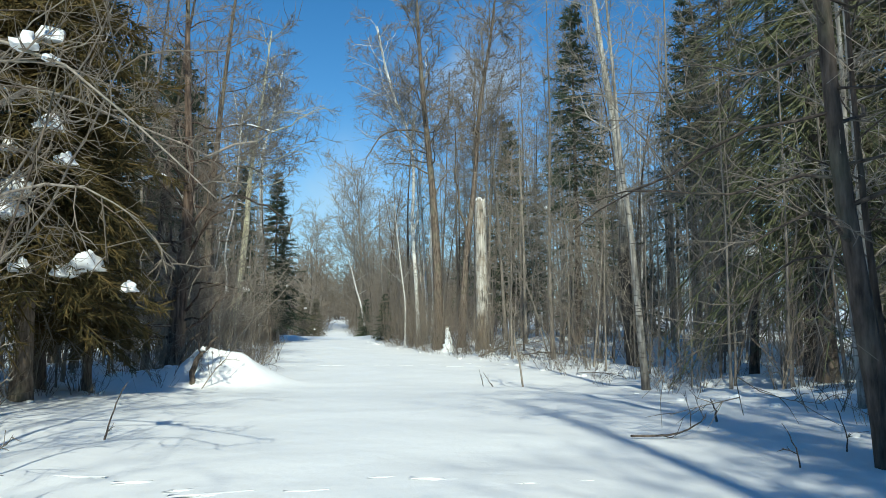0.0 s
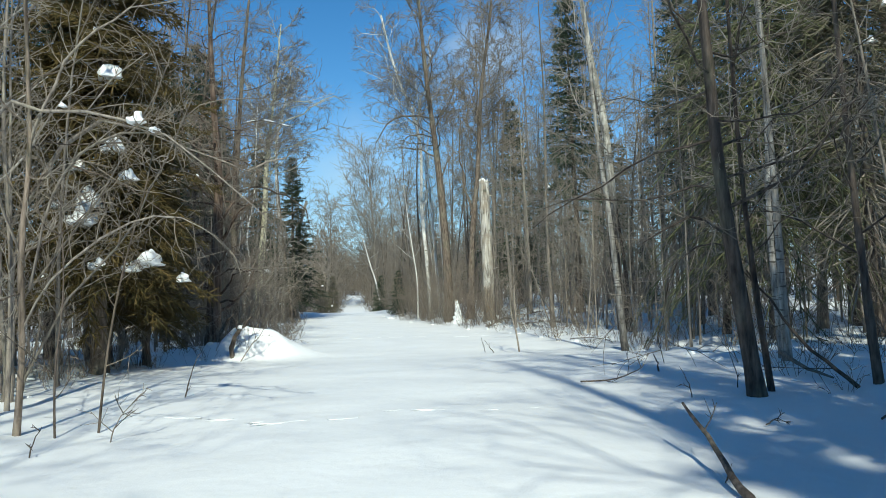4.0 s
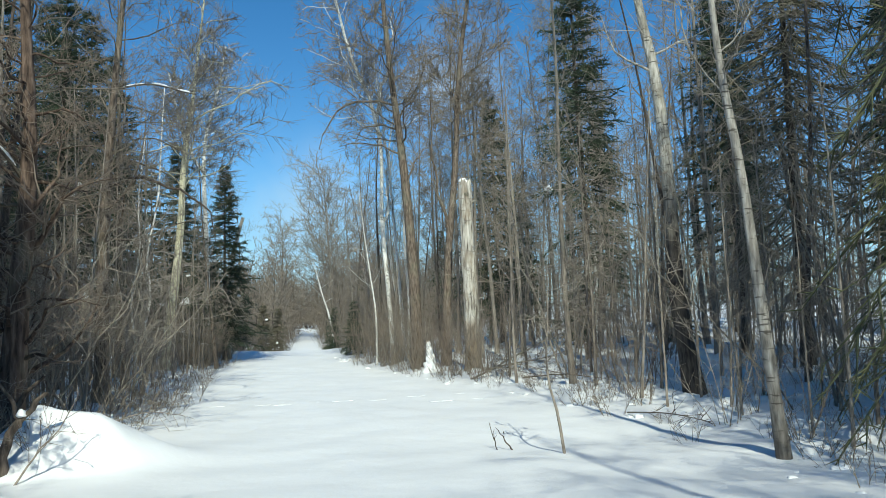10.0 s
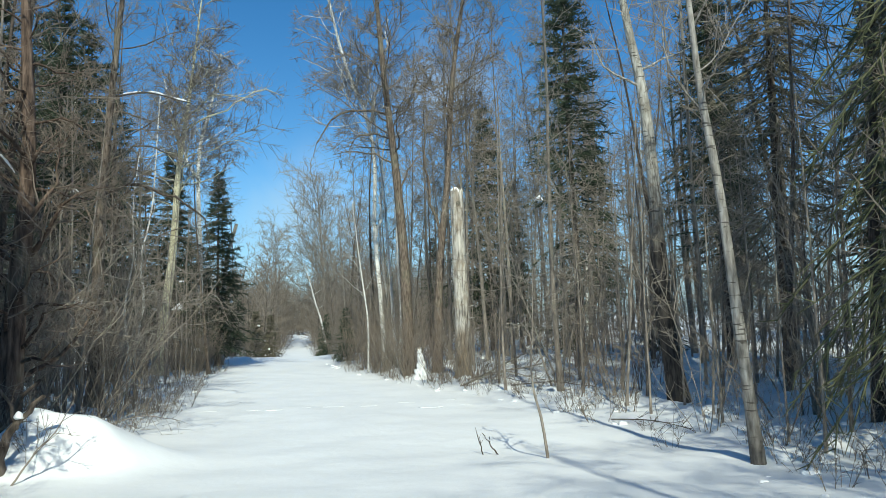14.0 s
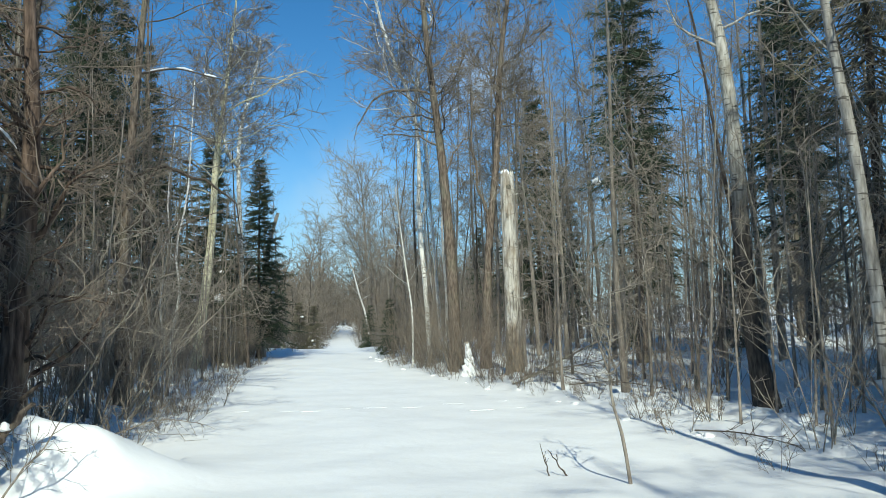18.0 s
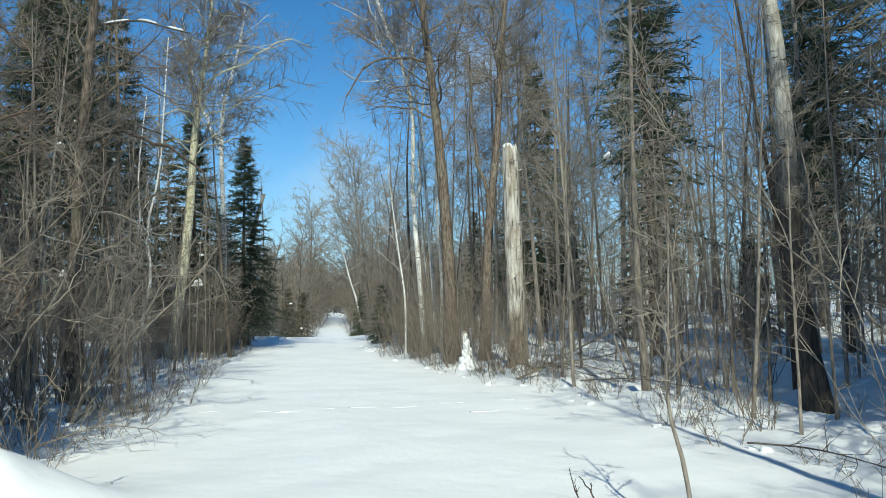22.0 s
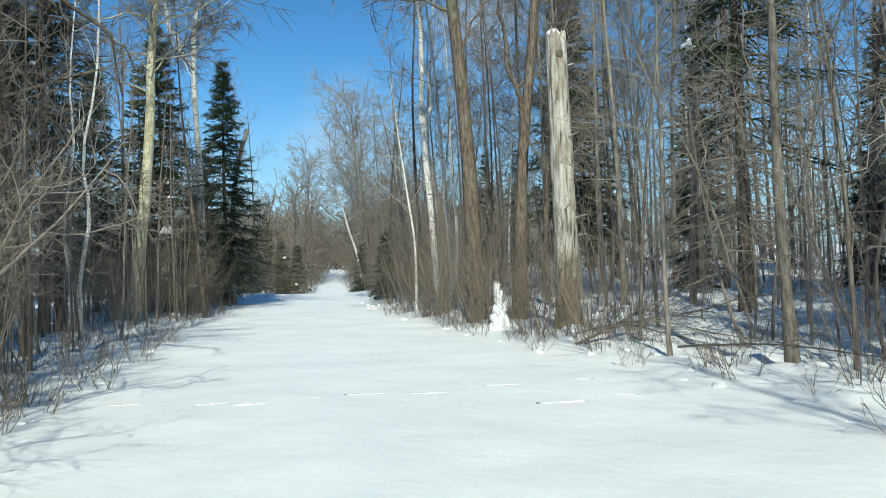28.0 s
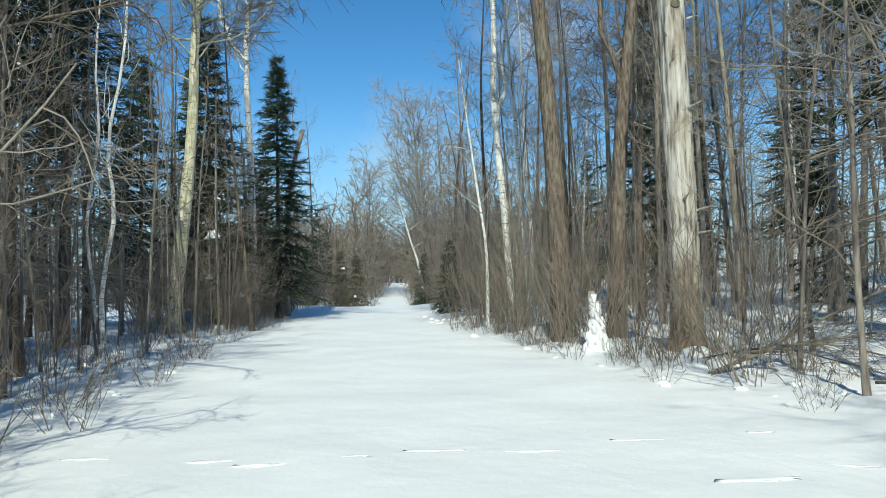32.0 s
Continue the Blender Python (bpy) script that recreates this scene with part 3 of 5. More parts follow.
for tree, r, barks, twigs, pts in (
        (aspen_one, 0.055, BROWN, TWIG_GREY, [(-0.7, 28.3, 8.3), (-0.9, 28.3, 8.7), (-1.37, 28.2, 8.73), (-1.98, 28.1, 8.65), (-2.59, 28.0, 8.24), (-2.9, 28.0, 7.79), (-3.06, 28.0, 7.1)]),
        (aspen_one, 0.04, BROWN, TWIG_GREY, [(-0.6, 28.3, 7.76), (-1.01, 28.2, 7.89), (-1.39, 28.1, 7.87), (-1.77, 28.0, 7.66), (-1.93, 28.0, 7.08)]),
        (aspen_one, 0.035, BROWN, TWIG_GREY, [(-0.38, 28.3, 5.6), (-0.05, 28.2, 6.58), (0.26, 28.1, 7.04), (0.64, 28.0, 7.18)]),
        (aspen_two, 0.06, BROWN, TWIG_GREY, [(1.0, 27.5, 4.2), (0.72, 27.4, 4.9), (0.58, 27.4, 6.07), (0.46, 27.3, 7.1), (0.5, 27.3, 8.4)]),
        (birch_one, 0.07, WHITE, TWIG_PALE, [(-1.5, 32, 9.1), (-1.27, 32, 10.14), (-1.04, 32, 10.9), (-0.84, 32, 12), (-0.7, 32, 13.5)]),
        (birch_one, 0.06, WHITE, TWIG_PALE, [(-1.3, 32, 5.0), (-1.1, 31.9, 6.2), (-0.95, 31.9, 8.2), (-0.7, 31.9, 10.5)]),
        (birch_two, 0.08, WHITE, TWIG_PALE, [(-9.56, 38, 8.5), (-10.08, 38, 9.54), (-10.64, 38, 10.94), (-10.98, 38, 12.1), (-11.2, 38, 13.4)]),
        (yellow, 0.042, OLIVE, TWIG_PALE, [(-8.5, 31.5, 8.6), (-7.89, 31.3, 9.27), (-6.83, 31.2, 9.61), (-6.13, 31.1, 10.01), (-5.24, 31.0, 10.39), (-4.54, 31.0, 10.19)]),
        (yellow, 0.036, OLIVE, TWIG_PALE, [(-8.35, 31.5, 9.4), (-7.68, 31.4, 9.95), (-7.15, 31.4, 10.29), (-6.1, 31.4, 10.28), (-5.4, 31.4, 10.35)]),
        (yellow, 0.032, OLIVE, TWIG_PALE, [(-8.6, 31.5, 7.8), (-7.9, 31.3, 8.1), (-7.2, 31.2, 8.2), (-6.4, 31.0, 8.5), (-5.7, 31.0, 8.4)])):
    extra_limb(tree, pts, r, barks, twigs, int(r * 1000), 18, 1.0)
extra_limb(ash, [(-6.62, 20.5, 4.6), (-5.9, 20.3, 4.75), (-5.3, 20.1, 4.6), (-4.76, 20.0, 4.26), (-4.31, 20.0, 3.97), (-4.18, 20.0, 3.29)], 0.04, DARK, TWIG_BROWN, 1)
brown_ash = single_tree("brown_ash", [(-9.0, 27.0, 0), (-8.9, 27, 3), (-8.91, 27, 6.4), (-9.01, 27, 9.4), (-9.0, 27, 12)], 0.12, BROWN, TWIG_GREY, "straight brown trunk among dark spruces", 67, limbs=20, limb_length=2.4, first=0.5, shoots=8, fine=6, segs=6, wander=0.28)
single_tree("brown_ash", [(-7.7, 33, 0), (-7.9, 33, 2.05), (-8.09, 33, 3.84), (-8.27, 33, 6.3), (-8.35, 33, 8.5)], 0.07, BROWN, TWIG_GREY, "thin reddish brown leaning trunk", 68, limbs=16, limb_length=1.6, first=0.45, shoots=7, fine=5, segs=6, wander=0.28)
near_maple = single_tree("grey_maple", [(-3.36, 4.0, 0.35), (-3.26, 3.95, 1.0), (-3.27, 3.95, 1.8), (-3.2, 3.95, 2.6), (-3.22, 3.95, 3.4), (-3.25, 3.95, 4.8), (-3.15, 3.95, 6.4)], 0.03, BROWN, TWIG_GREY, "thin upright grey stem at the brush edge", 71, limbs=14, bends=2, limb_length=1.1, first=0.2, shoots=5, fine=4)
single_tree("pale_birch", [(4.3, 7.55, 0), (4.22, 7.55, 2.0), (4.25, 7.55, 4.0), (4.1, 7.55, 7)], 0.05, PALE, TWIG_GREY, "thin pale trunk close to a grey maple", 73, limbs=12, limb_length=1.4, first=0.3, shoots=5, fine=3)
single_tree("pale_birch", [(-4.2, 4.85, 0.3), (-4.15, 4.85, 1.2), (-4.16, 4.8, 2.9), (-4.08, 4.8, 3.8), (-4.0, 4.8, 6.5)], 0.06, PALE, TWIG_GREY, "pale birch trunk at the edge of the brush", 74, limbs=12, bends=2, limb_length=1.5, first=0.35, shoots=6, fine=4)
single_tree("maple_sapling", [(-2.73, 4.05, 0.3), (-2.66, 4.1, 0.9), (-2.55, 4.15, 1.6), (-2.35, 4.2, 2.4), (-2.25, 4.2, 3.0)], 0.012, BROWN, TWIG_GREY, "thin brown whip standing in the snow", 75, limbs=10, bends=2, limb_length=0.6, first=0.2, shoots=3, fine=2, r1=0.004, twig_r=0.003)
single_tree("maple_sapling", [(-2.95, 3.87, 0.3), (-2.97, 3.9, 0.8), (-2.9, 3.9, 1.5), (-2.95, 3.95, 2.2)], 0.011, DARK, TWIG_BROWN, "thin dark whip standing in the snow", 76, limbs=8, bends=2, limb_length=0.5, first=0.2, shoots=3, fine=2, r1=0.004, twig_r=0.003)
single_tree("maple_sapling", [(1.46, 13.2, 0), (1.38, 13.2, 0.48), (1.30, 13.2, 0.82), (1.28, 13.2, 1.15), (1.31, 13.2, 1.5), (1.34, 13.2, 2.2)], 0.02, GREY, TWIG_GREY, "leaning grey sapling standing in the snow", 77, limbs=8, limb_length=0.6, first=0.45, shoots=4, fine=2, r1=0.005)
single_tree("grey_maple", [(-4.3, 5.4, 0), (-4.25, 5.4, 1.7), (-4.33, 5.4, 3.5), (-4.2, 5.4, 6)], 0.028, GREY, TWIG_GREY, "thin upright grey stem at the brush edge", 72, limbs=14, bends=2, limb_length=1.1, first=0.2, shoots=5, fine=4)
single_tree("leaning_birch", [(-5.6, 54, 0), (-6.0, 54, 2.0), (-6.41, 54, 3.4), (-6.79, 54, 4.9), (-7.1, 54, 6.0)], 0.08, WHITE, TWIG_PURPLE, "pale birch leaning over the far track", 69, limbs=12, limb_length=1.4, first=0.4, shoots=6, fine=4)
single_tree("broken_birch", [(-9.3, 41, 0), (-9.24, 41, 3.2), (-9.0, 41, 5.4), (-8.58, 41, 6.95)], 0.12, PALE, TWIG_GREY, "pale broken birch trunk beside a spruce", 70, limbs=3, limb_length=0.8, first=0.5, shoots=3, fine=2, r1=0.085)


def dead_snag():
    rng = random.Random(5)
    x, y = 1.34, 25.3
    z = ground_z(x, y)
    snag = thing("dead_snag", x, y, z, "barkless grey dead trunk, broken off high, snow on its top", "dead tree")
    sides, rings = 48, 70
    v, q = [], []
    for i in range(rings):
        t = i / (rings - 1)
        h = -0.25 + 5.55 * t
        r = 0.215 + 0.04 * math.exp(-15 * t) - 0.035 * t + 0.07 * math.exp(-((t - 0.02) / 0.05) ** 2)
        for j in range(sides):
            a = 2 * math.pi * j / sides
            c, s = math.cos(a), math.sin(a)
            rr = r * (1 + 0.07 * noise.noise(Vector((c * 1.6, s * 1.6, h * 0.5))) + 0.05 * noise.noise(Vector((c * 5, s * 5, h * 0.8))))
            crack = abs(noise.noise(Vector((c * 4.5 + 3, s * 4.5, h * 0.22))))
            rr -= 0.03 * max(0.0, 1 - crack / 0.07)
            rr += 0.012 * (1 if noise.noise(Vector((c * 3 + 9, s * 3, h * 1.1))) > 0.18 else 0)
            top = 0.0
            if i > rings - 5:
                top = (i - rings + 5) / 4 * 0.2 * noise.noise(Vector((c * 2.6, s * 2.6, 4)))
            if i == rings - 1:
                rr *= 0.8
            v.append((0.04 - 0.07 * t + rr * c, rr * s, h + top))
    for i in range(rings - 1):
        for j in range(sides):
            q.append((i * sides + j, i * sides + (j + 1) % sides, (i + 1) * sides + (j + 1) % sides, (i + 1) * sides + j))
    for j in range(sides // 2 - 1):
        b = (rings - 1) * sides
        q.append((b + j, b + j + 1, b + sides - 2 - j, b + sides - 1 - j))
    part("trunk", mesh_of("trunk", v, q, WEATHERED), snag)
    for _ in range(9):
        stubs = Tubes()
        h, a = rng.uniform(0.8, 5.0), rng.uniform(3.4, 6.0)
        p = np.array((0.18 * math.cos(a), 0.18 * math.sin(a), h))
        stubs.add(sprout(rng, p, (math.cos(a), math.sin(a), 0.2), rng.uniform(0.08, 0.3), 2, 0.1, 0), (0.022, 0.014, 0.005), 5)
        part("branch_stub", stubs.mesh("branch_stub", WEATHERED), snag)
    hole = Tubes()
    hole.add([(-0.01, -0.13, 4.9), (-0.01, -0.205, 4.9)], (0.075, 0.06), 11)
    hole.add([(-0.01, -0.204, 4.9), (-0.01, -0.206, 4.9)], (0.061, 0.001), 11)
    part("knot_hole", hole.mesh("knot_hole", DARK), snag, "dark woodpecker hole")
    return snag


dead_snag()


def lump_mesh(name, seed, sx, sy, sz, material=None, rough=0.28, flat=True):
    """A rounded, uneven lump of snow; its underside is flattened."""
    bm = bmesh.new()
    bmesh.ops.create_icosphere(bm, subdivisions=3, radius=1.0)
    off = Vector((seed * 3.1, seed * 1.7, 0))
    for w in bm.verts:
        k = 1 + rough * noise.noise(w.co * 1.3 + off) + rough * 0.4 * noise.noise(w.co * 3 + off)
        c = w.co * k
        if flat and c.z < 0:
            c.z *= 0.35
        w.co = (c.x * sx, c.y * sy, c.z * sz)
    me = bpy.data.meshes.new(name)
    bm.to_mesh(me)
    bm.free()
    me.materials.append(material or SNOW)
    for p in me.polygons:
        p.use_smooth = True
    return me


def put(name, me, x, y, z, label, category, group="", turn=0.0, scale=1.0):
    ob = new(name, me)
    ob.matrix_world = pose(x, y, z, 0, 0, turn) @ Matrix.Scale(scale, 4)
    return tagged(ob, label, category, group)


put("snow_clump", lump_mesh("snow_clump", 1, 0.13, 0.12, 0.11), 1.27, 25.3, ground_z(1.34, 25.3) + 5.27, "small cap of snow on a broken trunk", "snow")
def snowy_stump(x, y):
    """A broken birch stub, plastered with snow on the side that faces the track."""
    z = ground_z(x, y)
    stump = thing("snow_covered_stump", x, y, z, "broken leaning stump plastered white with snow", "stump")
    wood = Tubes()
    wood.add(smooth_spine([(0.08, 0.08, -0.2), (0.05, 0.07, 0.35), (0.03, 0.06, 0.65), (0.01, 0.06, 0.9)], 9), [0.14, 0.12, 0.11, 0.10, 0.09, 0.085, 0.08, 0.07, 0.045], 11)
    part("wood", wood.mesh("wood", WEATHERED), stump, "grey broken wood")
    for k, (dx, dz, sx, sz) in enumerate(((0.06, 0.0, 0.15, 0.22), (0.0, 0.14, 0.11, 0.18), (0.09, 0.26, 0.10, 0.20), (0.03, 0.38, 0.085, 0.17), (0.06, 0.52, 0.075, 0.18), (0.02, 0.64, 0.06, 0.14), (0.03, 0.76, 0.05, 0.10))):
        ob = part("snow", lump_mesh("snow", 90 + k, sx, 0.09, sz, rough=0.9, flat=False), stump, "white crust of snow")
        ob.location = (dx, 0.0, dz)


snowy_stump(0.12, 26.0)
put("snow_mound", lump_mesh("snow_mound", 4, 0.22, 0.2, 0.16), 1.35, 24.85, 0.12, "round heap of snow at the foot of a dead trunk", "snow")


# ---- conifers ----
def conifer_meshes(seed, leaf=NEEDLE, wood=DARK, **more):
    a, b, c, seats = conifer(seed, **more)
    return (a.mesh("trunk", wood), b.mesh("crown", leaf), c.mesh("dry_crown", TWIG_GREY) if c.count else None), seats


CLUMPS = [lump_mesh("snow_clump", 60 + k, 0.15, 0.12, 0.13, rough=0.75) for k in range(6)]


def snow_clump(p, scale, rng):
    put("snow_clump", rng.choice(CLUMPS), p[0], p[1], p[2], "white clump of snow caught on a bough", "snow", "snow on the boughs", rng.uniform(0, 360), scale)


def conifer_thing(name, kind, x, y, label, turn=0.0, scale=1.0, group="spruces of the wood", clumps=0, near=()):
    meshes, seats = kind
    z = ground_z(x, y)
    tree = thing(name, x, y, z, label, name, group, turn=turn)
    tree.scale = (scale,) * 3
    for key, me in zip(("trunk", "crown", "dry_crown"), meshes):
        if me:
            part(key, me, tree)
    m = pose(x, y, z, 0, 0, turn) @ Matrix.Scale(scale, 4)
    spots = [m @ Vector(s) for s in seats]
    rng = random.Random(int(x * 100 + y))
    front = [p for p in spots if p.y < y and p.z < 6]
    for _ in range(clumps):
        snow_clump(rng.choice(front), rng.uniform(0.35, 0.8), rng)
    for px, py, pz, size in near:
        snow_clump(min(spots, key=lambda p: (p - Vector((px, py, pz))).length), size, rng)
    return tree


TALL = conifer_meshes(31, height=12.8, reach=2.5, r0=0.15, whorls=36, per=7, dead=0.38, laterals=12, tufts=3, fat=0.95, start=0.1)
NARROW = conifer_meshes(32, height=9.5, reach=2.35, r0=0.12, whorls=34, per=7, dead=0.06, laterals=12, tufts=3, fat=0.9, power=0.95, start=0.13)
SHAGGY = conifer_meshes(33, leaf=NEEDLE_GREY, height=10.5, reach=2.9, r0=0.14, whorls=34, per=7, dead=0.42, laterals=12, droop=-0.12, sag=0.25, power=0.6, fat=0.75, start=0.16)
YOUNG = conifer_meshes(34, height=4.5, reach=1.4, r0=0.06, whorls=18, per=7, dead=0.0, laterals=10, fat=1.1)
DRY = conifer_meshes(37, leaf=NEEDLE_GREY, height=4.5, reach=1.5, r0=0.06, whorls=18, per=7, dead=0.1, laterals=10)
FAR = conifer_meshes(35, height=10.5, reach=2.1, r0=0.12, whorls=24, per=7, dead=0.0, laterals=9, tufts=0, fat=2.3, start=0.2)
BROAD = conifer_meshes(38, leaf=NEEDLE_OLIVE, height=11.5, reach=3.5, r0=0.16, whorls=36, per=7, dead=0.16, laterals=14, tufts=3, droop=-0.16, sag=0.32, power=0.5, fat=0.62, start=0.22)
CEDAR = conifer_meshes(36, leaf=NEEDLE_OLD, wood=BROWN, height=8.0, reach=2.3, r0=0.13, whorls=32, per=8, dead=0.04, start=0.23, laterals=16, tufts=8, droop=-0.10, sag=0.15, power=0.5, fat=0.72, tuft=0.85)

conifer_thing("spruce", TALL, 4.83, 26.0, "tall dark green spruce with a narrow crown", near=((3.5, 24.4, 4.55, 0.9),))
conifer_thing("spruce", NARROW, 3.54, 37.0, "slender dark spruce in the wood", 80, 1.15)
conifer_thing("spruce", NARROW, -9.1, 39.5, "pointed dark green spruce by the track", 20, 0.97, clumps=4)
conifer_thing("spruce", NARROW, -9.8, 35.6, "pointed dark green spruce by the track", 140, 0.97, clumps=4, near=((-9.66, 34.2, 2.5, 1.2), (-9.45, 34.2, 2.6, 1.0), (-9.3, 34.2, 2.7, 1.0), (-9.05, 34.2, 2.75, 0.8), (-8.7, 34.2, 1.8, 0.6), (-8.45, 34.2, 1.35, 0.6), (-9.05, 34.4, 3.8, 0.55), (-8.9, 34.4, 4.2, 0.5), (-10.6, 34.2, 2.5, 0.6), (-10.2, 34.2, 2.3, 0.6)))
conifer_thing("spruce", TALL, -9.6, 26.5, "broad dark spruce with specks of snow", 200, 0.85, clumps=12, near=((-7.99, 25.2, 1.95, 1.3), (-7.7, 25.2, 1.78, 0.9), (-8.41, 25.2, 2.9, 0.9), (-8.24, 25.2, 2.87, 0.8), (-8.84, 25.2, 3.55, 0.8), (-8.5, 25.2, 1.8, 0.5)) + tuple((-9.6 + 0.32 * k, 25.0 + 0.1 * k, 3.4 + 0.5 * math.sin(2.6 * k), 0.3 + 0.06 * (k % 3)) for k in range(7)))
conifer_thing("spruce", TALL, -12.2, 28.6, "dark spruce of the wood, some added unseen for shade", 285, 0.95, clumps=4)
conifer_thing("spruce", TALL, -13.4, 33.0, "dark spruce of the wood, some added unseen for shade", 15, 1.0, clumps=4)
conifer_thing("spruce", TALL, -9.9, 29.3, "broad dark spruce with specks of snow", 60, 0.85, clumps=8, near=tuple((-9.7 + 0.22 * k, 27.9, 2.0 + 0.3 * math.sin(1.9 * k), 0.3 + 0.1 * (k % 3)) for k in range(7)))
conifer_thing("spruce", NARROW, -12.8, 37.0, "pointed dark green spruce", 260, 0.9)
conifer_thing("spruce", SHAGGY, 7.6, 19.5, "shaggy spruce with dry grey-green boughs", 30)
conifer_thing("spruce", SHAGGY, 6.9, 13.8, "shaggy spruce with dry grey-green boughs", 150, 0.95, near=((5.3, 12.5, 2.4, 0.9),))
conifer_thing("spruce", SHAGGY, 7.0, 10.2, "shaggy spruce drooping over the edge of the clearing", 210, 0.95, clumps=2)
conifer_thing("spruce", BROAD, 6.1, 11.7, "broad olive-green spruce with drooping boughs", 40, 1.0, near=((5.04, 11.8, 2.35, 0.9),))
conifer_thing("spruce", SHAGGY, 9.5, 15.5, "shaggy spruce with dry grey-green boughs", 250, 1.05)
conifer_thing("spruce", TALL, 8.2, 23.5, "tall dark spruce among bare trees", 100, 0.9, clumps=3)
conifer_thing("spruce", TALL, 9.4, 9.4, "tall dark spruce among bare trees", 300, 0.9)
conifer_thing("spruce", TALL, 10.5, 29, "tall dark spruce among bare trees", 10, 0.95)
conifer_thing("cedar", CEDAR, -5.2, 9.1, "brown-green cedar loaded with clumps of snow", 0, 0.95, "cedars", 4,
              ((-4.81, 8.3, 4.42, 1.4), (-4.54, 8.3, 3.64, 0.9), (-4.11, 8.3, 3.55, 1.0), (-3.89, 8.3, 3.72, 1.0), (-4.84, 8.3, 2.77, 1.5), (-4.63, 8.3, 2.56, 1.4), (-3.50, 8.3, 1.74, 1.3), (-3.89, 8.3, 2.86, 0.9), (-4.41, 8.3, 1.78, 0.9), (-3.63, 8.3, 3.29, 0.7), (-4.84, 8.3, 1.82, 0.8), (-2.77, 8.3, 1.04, 0.8), (-3.54, 8.3, 2.25, 0.7)))
conifer_thing("cedar", CEDAR, -5.25, 10.9, "small golden-brown cedar leaning over the snow", 75, 0.55, "cedars", 3)
conifer_thing("cedar", CEDAR, -7.4, 8.0, "brown-green cedar loaded with clumps of snow", 130, 1.1, "cedars", 6)
conifer_thing("spruce", TALL, -5.9, 10.7, "dark spruce close behind a cedar", 110, 0.8, clumps=3)
conifer_thing("spruce", TALL, -8.4, 13.5, "dark spruce behind a cedar", 170, 0.95, clumps=4)
conifer_thing("spruce", TALL, -9.8, 18.5, "dark spruce behind bare ash trees", 20, 0.8, clumps=4)
conifer_thing("spruce", TALL, -8.6, 19.8, "dark spruce behind bare ash trees", 250, 0.7, clumps=5)
conifer_thing("spruce", TALL, -8.9, 23.2, "dark spruce behind bare ash trees", 320, 0.8, clumps=6)
for x, y, s, a in ((-11.6, 46, 0.6, 30), (-9.2, 52.5, 0.66, 120), (-10.3, 54, 0.75, 10)):
    conifer_thing("fir", DRY, x, y, "young brownish fir with snow on its boughs", a, s, "young firs by the track", 1)
for x, y, s, a in ((-11.6, 52.0, 0.7, 200), (-3.2, 40, 0.55, 90), (5.6, 31, 0.7, 300), (7.7, 27, 0.6, 70), (-5.4, 51.5, 0.6, 60), (-6.2, 57, 0.7, 10)):
    conifer_thing("spruce", YOUNG, x, y, "young dark green spruce", a, s, clumps=1 if x < -8 else 0)
for x, y, s, a in ((-14, 44, 1, 0), (-16, 34, 0.9, 50), (-17, 24, 1, 90), (-14, 19, 0.9, 10), (-15, 55, 0.9, 30), (-14.5, 64, 0.7, 80), (6, 47, 0.9, 10), (9, 41, 1, 70), (14, 36, 1, 10), (14, 25, 1.05, 200), (16, 18, 1, 100), (13, 20, 0.9, 0),
                   (1.5, 56, 0.8, 150), (-2, 66, 0.7, 60), (17, 30, 1, 40), (-20, 40, 1, 20), (4, 62, 0.9, 0), (-22, 52, 1, 60), (12, 50, 1.0, 130), (-18, 14, 1, 10), (-14, 8, 1, 200), (14, 10, 1, 60), (18, 44, 1, 0), (-12, 3, 1, 30), (13, 4, 1, 80),
                   # From (6.0, 1.2) to (7.0, -7): out of view, added to shade the snow.
                   (6.0, 1.2, 0.95, 40), (2.7, -6.6, 0.9, 20), (3.6, -8.8, 1.0, 80), (4.7, -6.2, 1.0, 140), (3.1, -11, 1.05, 210), (4.6, -1.6, 0.85, 70), (3.7, -3.0, 0.9, 310), (4.3, -7.5, 1.0, 200), (5.6, -4.2, 1, 200), (6.6, -1.6, 1, 120), (5.2, -8.5, 1, 20), (8.4, 3.6, 0.9, 90), (7.0, -7, 1, 10), (-8.5, -3, 1, 60), (-16.6, 92, 0.6, 20), (-6, 84, 0.75, 0), (-18, 80, 0.7, 70), (-18.0, 103, 0.75, 0), (-11.0, 99, 0.6, 50), (-20.0, 112, 0.8, 90)):
    conifer_thing("spruce", FAR, x, y, "dark spruce of the wood, some added unseen for shade", a, s, "spruces deep in the wood")


# ---- the wood ----
def kinds(seed, count, height, r0, bark_material, twig_material, lean=0.03, wobble=0.02, **more):
    made = []
    for k in range(count):
        rng = random.Random(seed + k)
        trunk, crown = broadleaf(seed + k, wavy_spine(rng, height * rng.uniform(0.85, 1.12), lean, wobble), r0 * rng.uniform(0.8, 1.25), **more)
        made.append((trunk.mesh("trunk", bark_material), crown.mesh("crown", twig_material), trunk, crown))
    return made


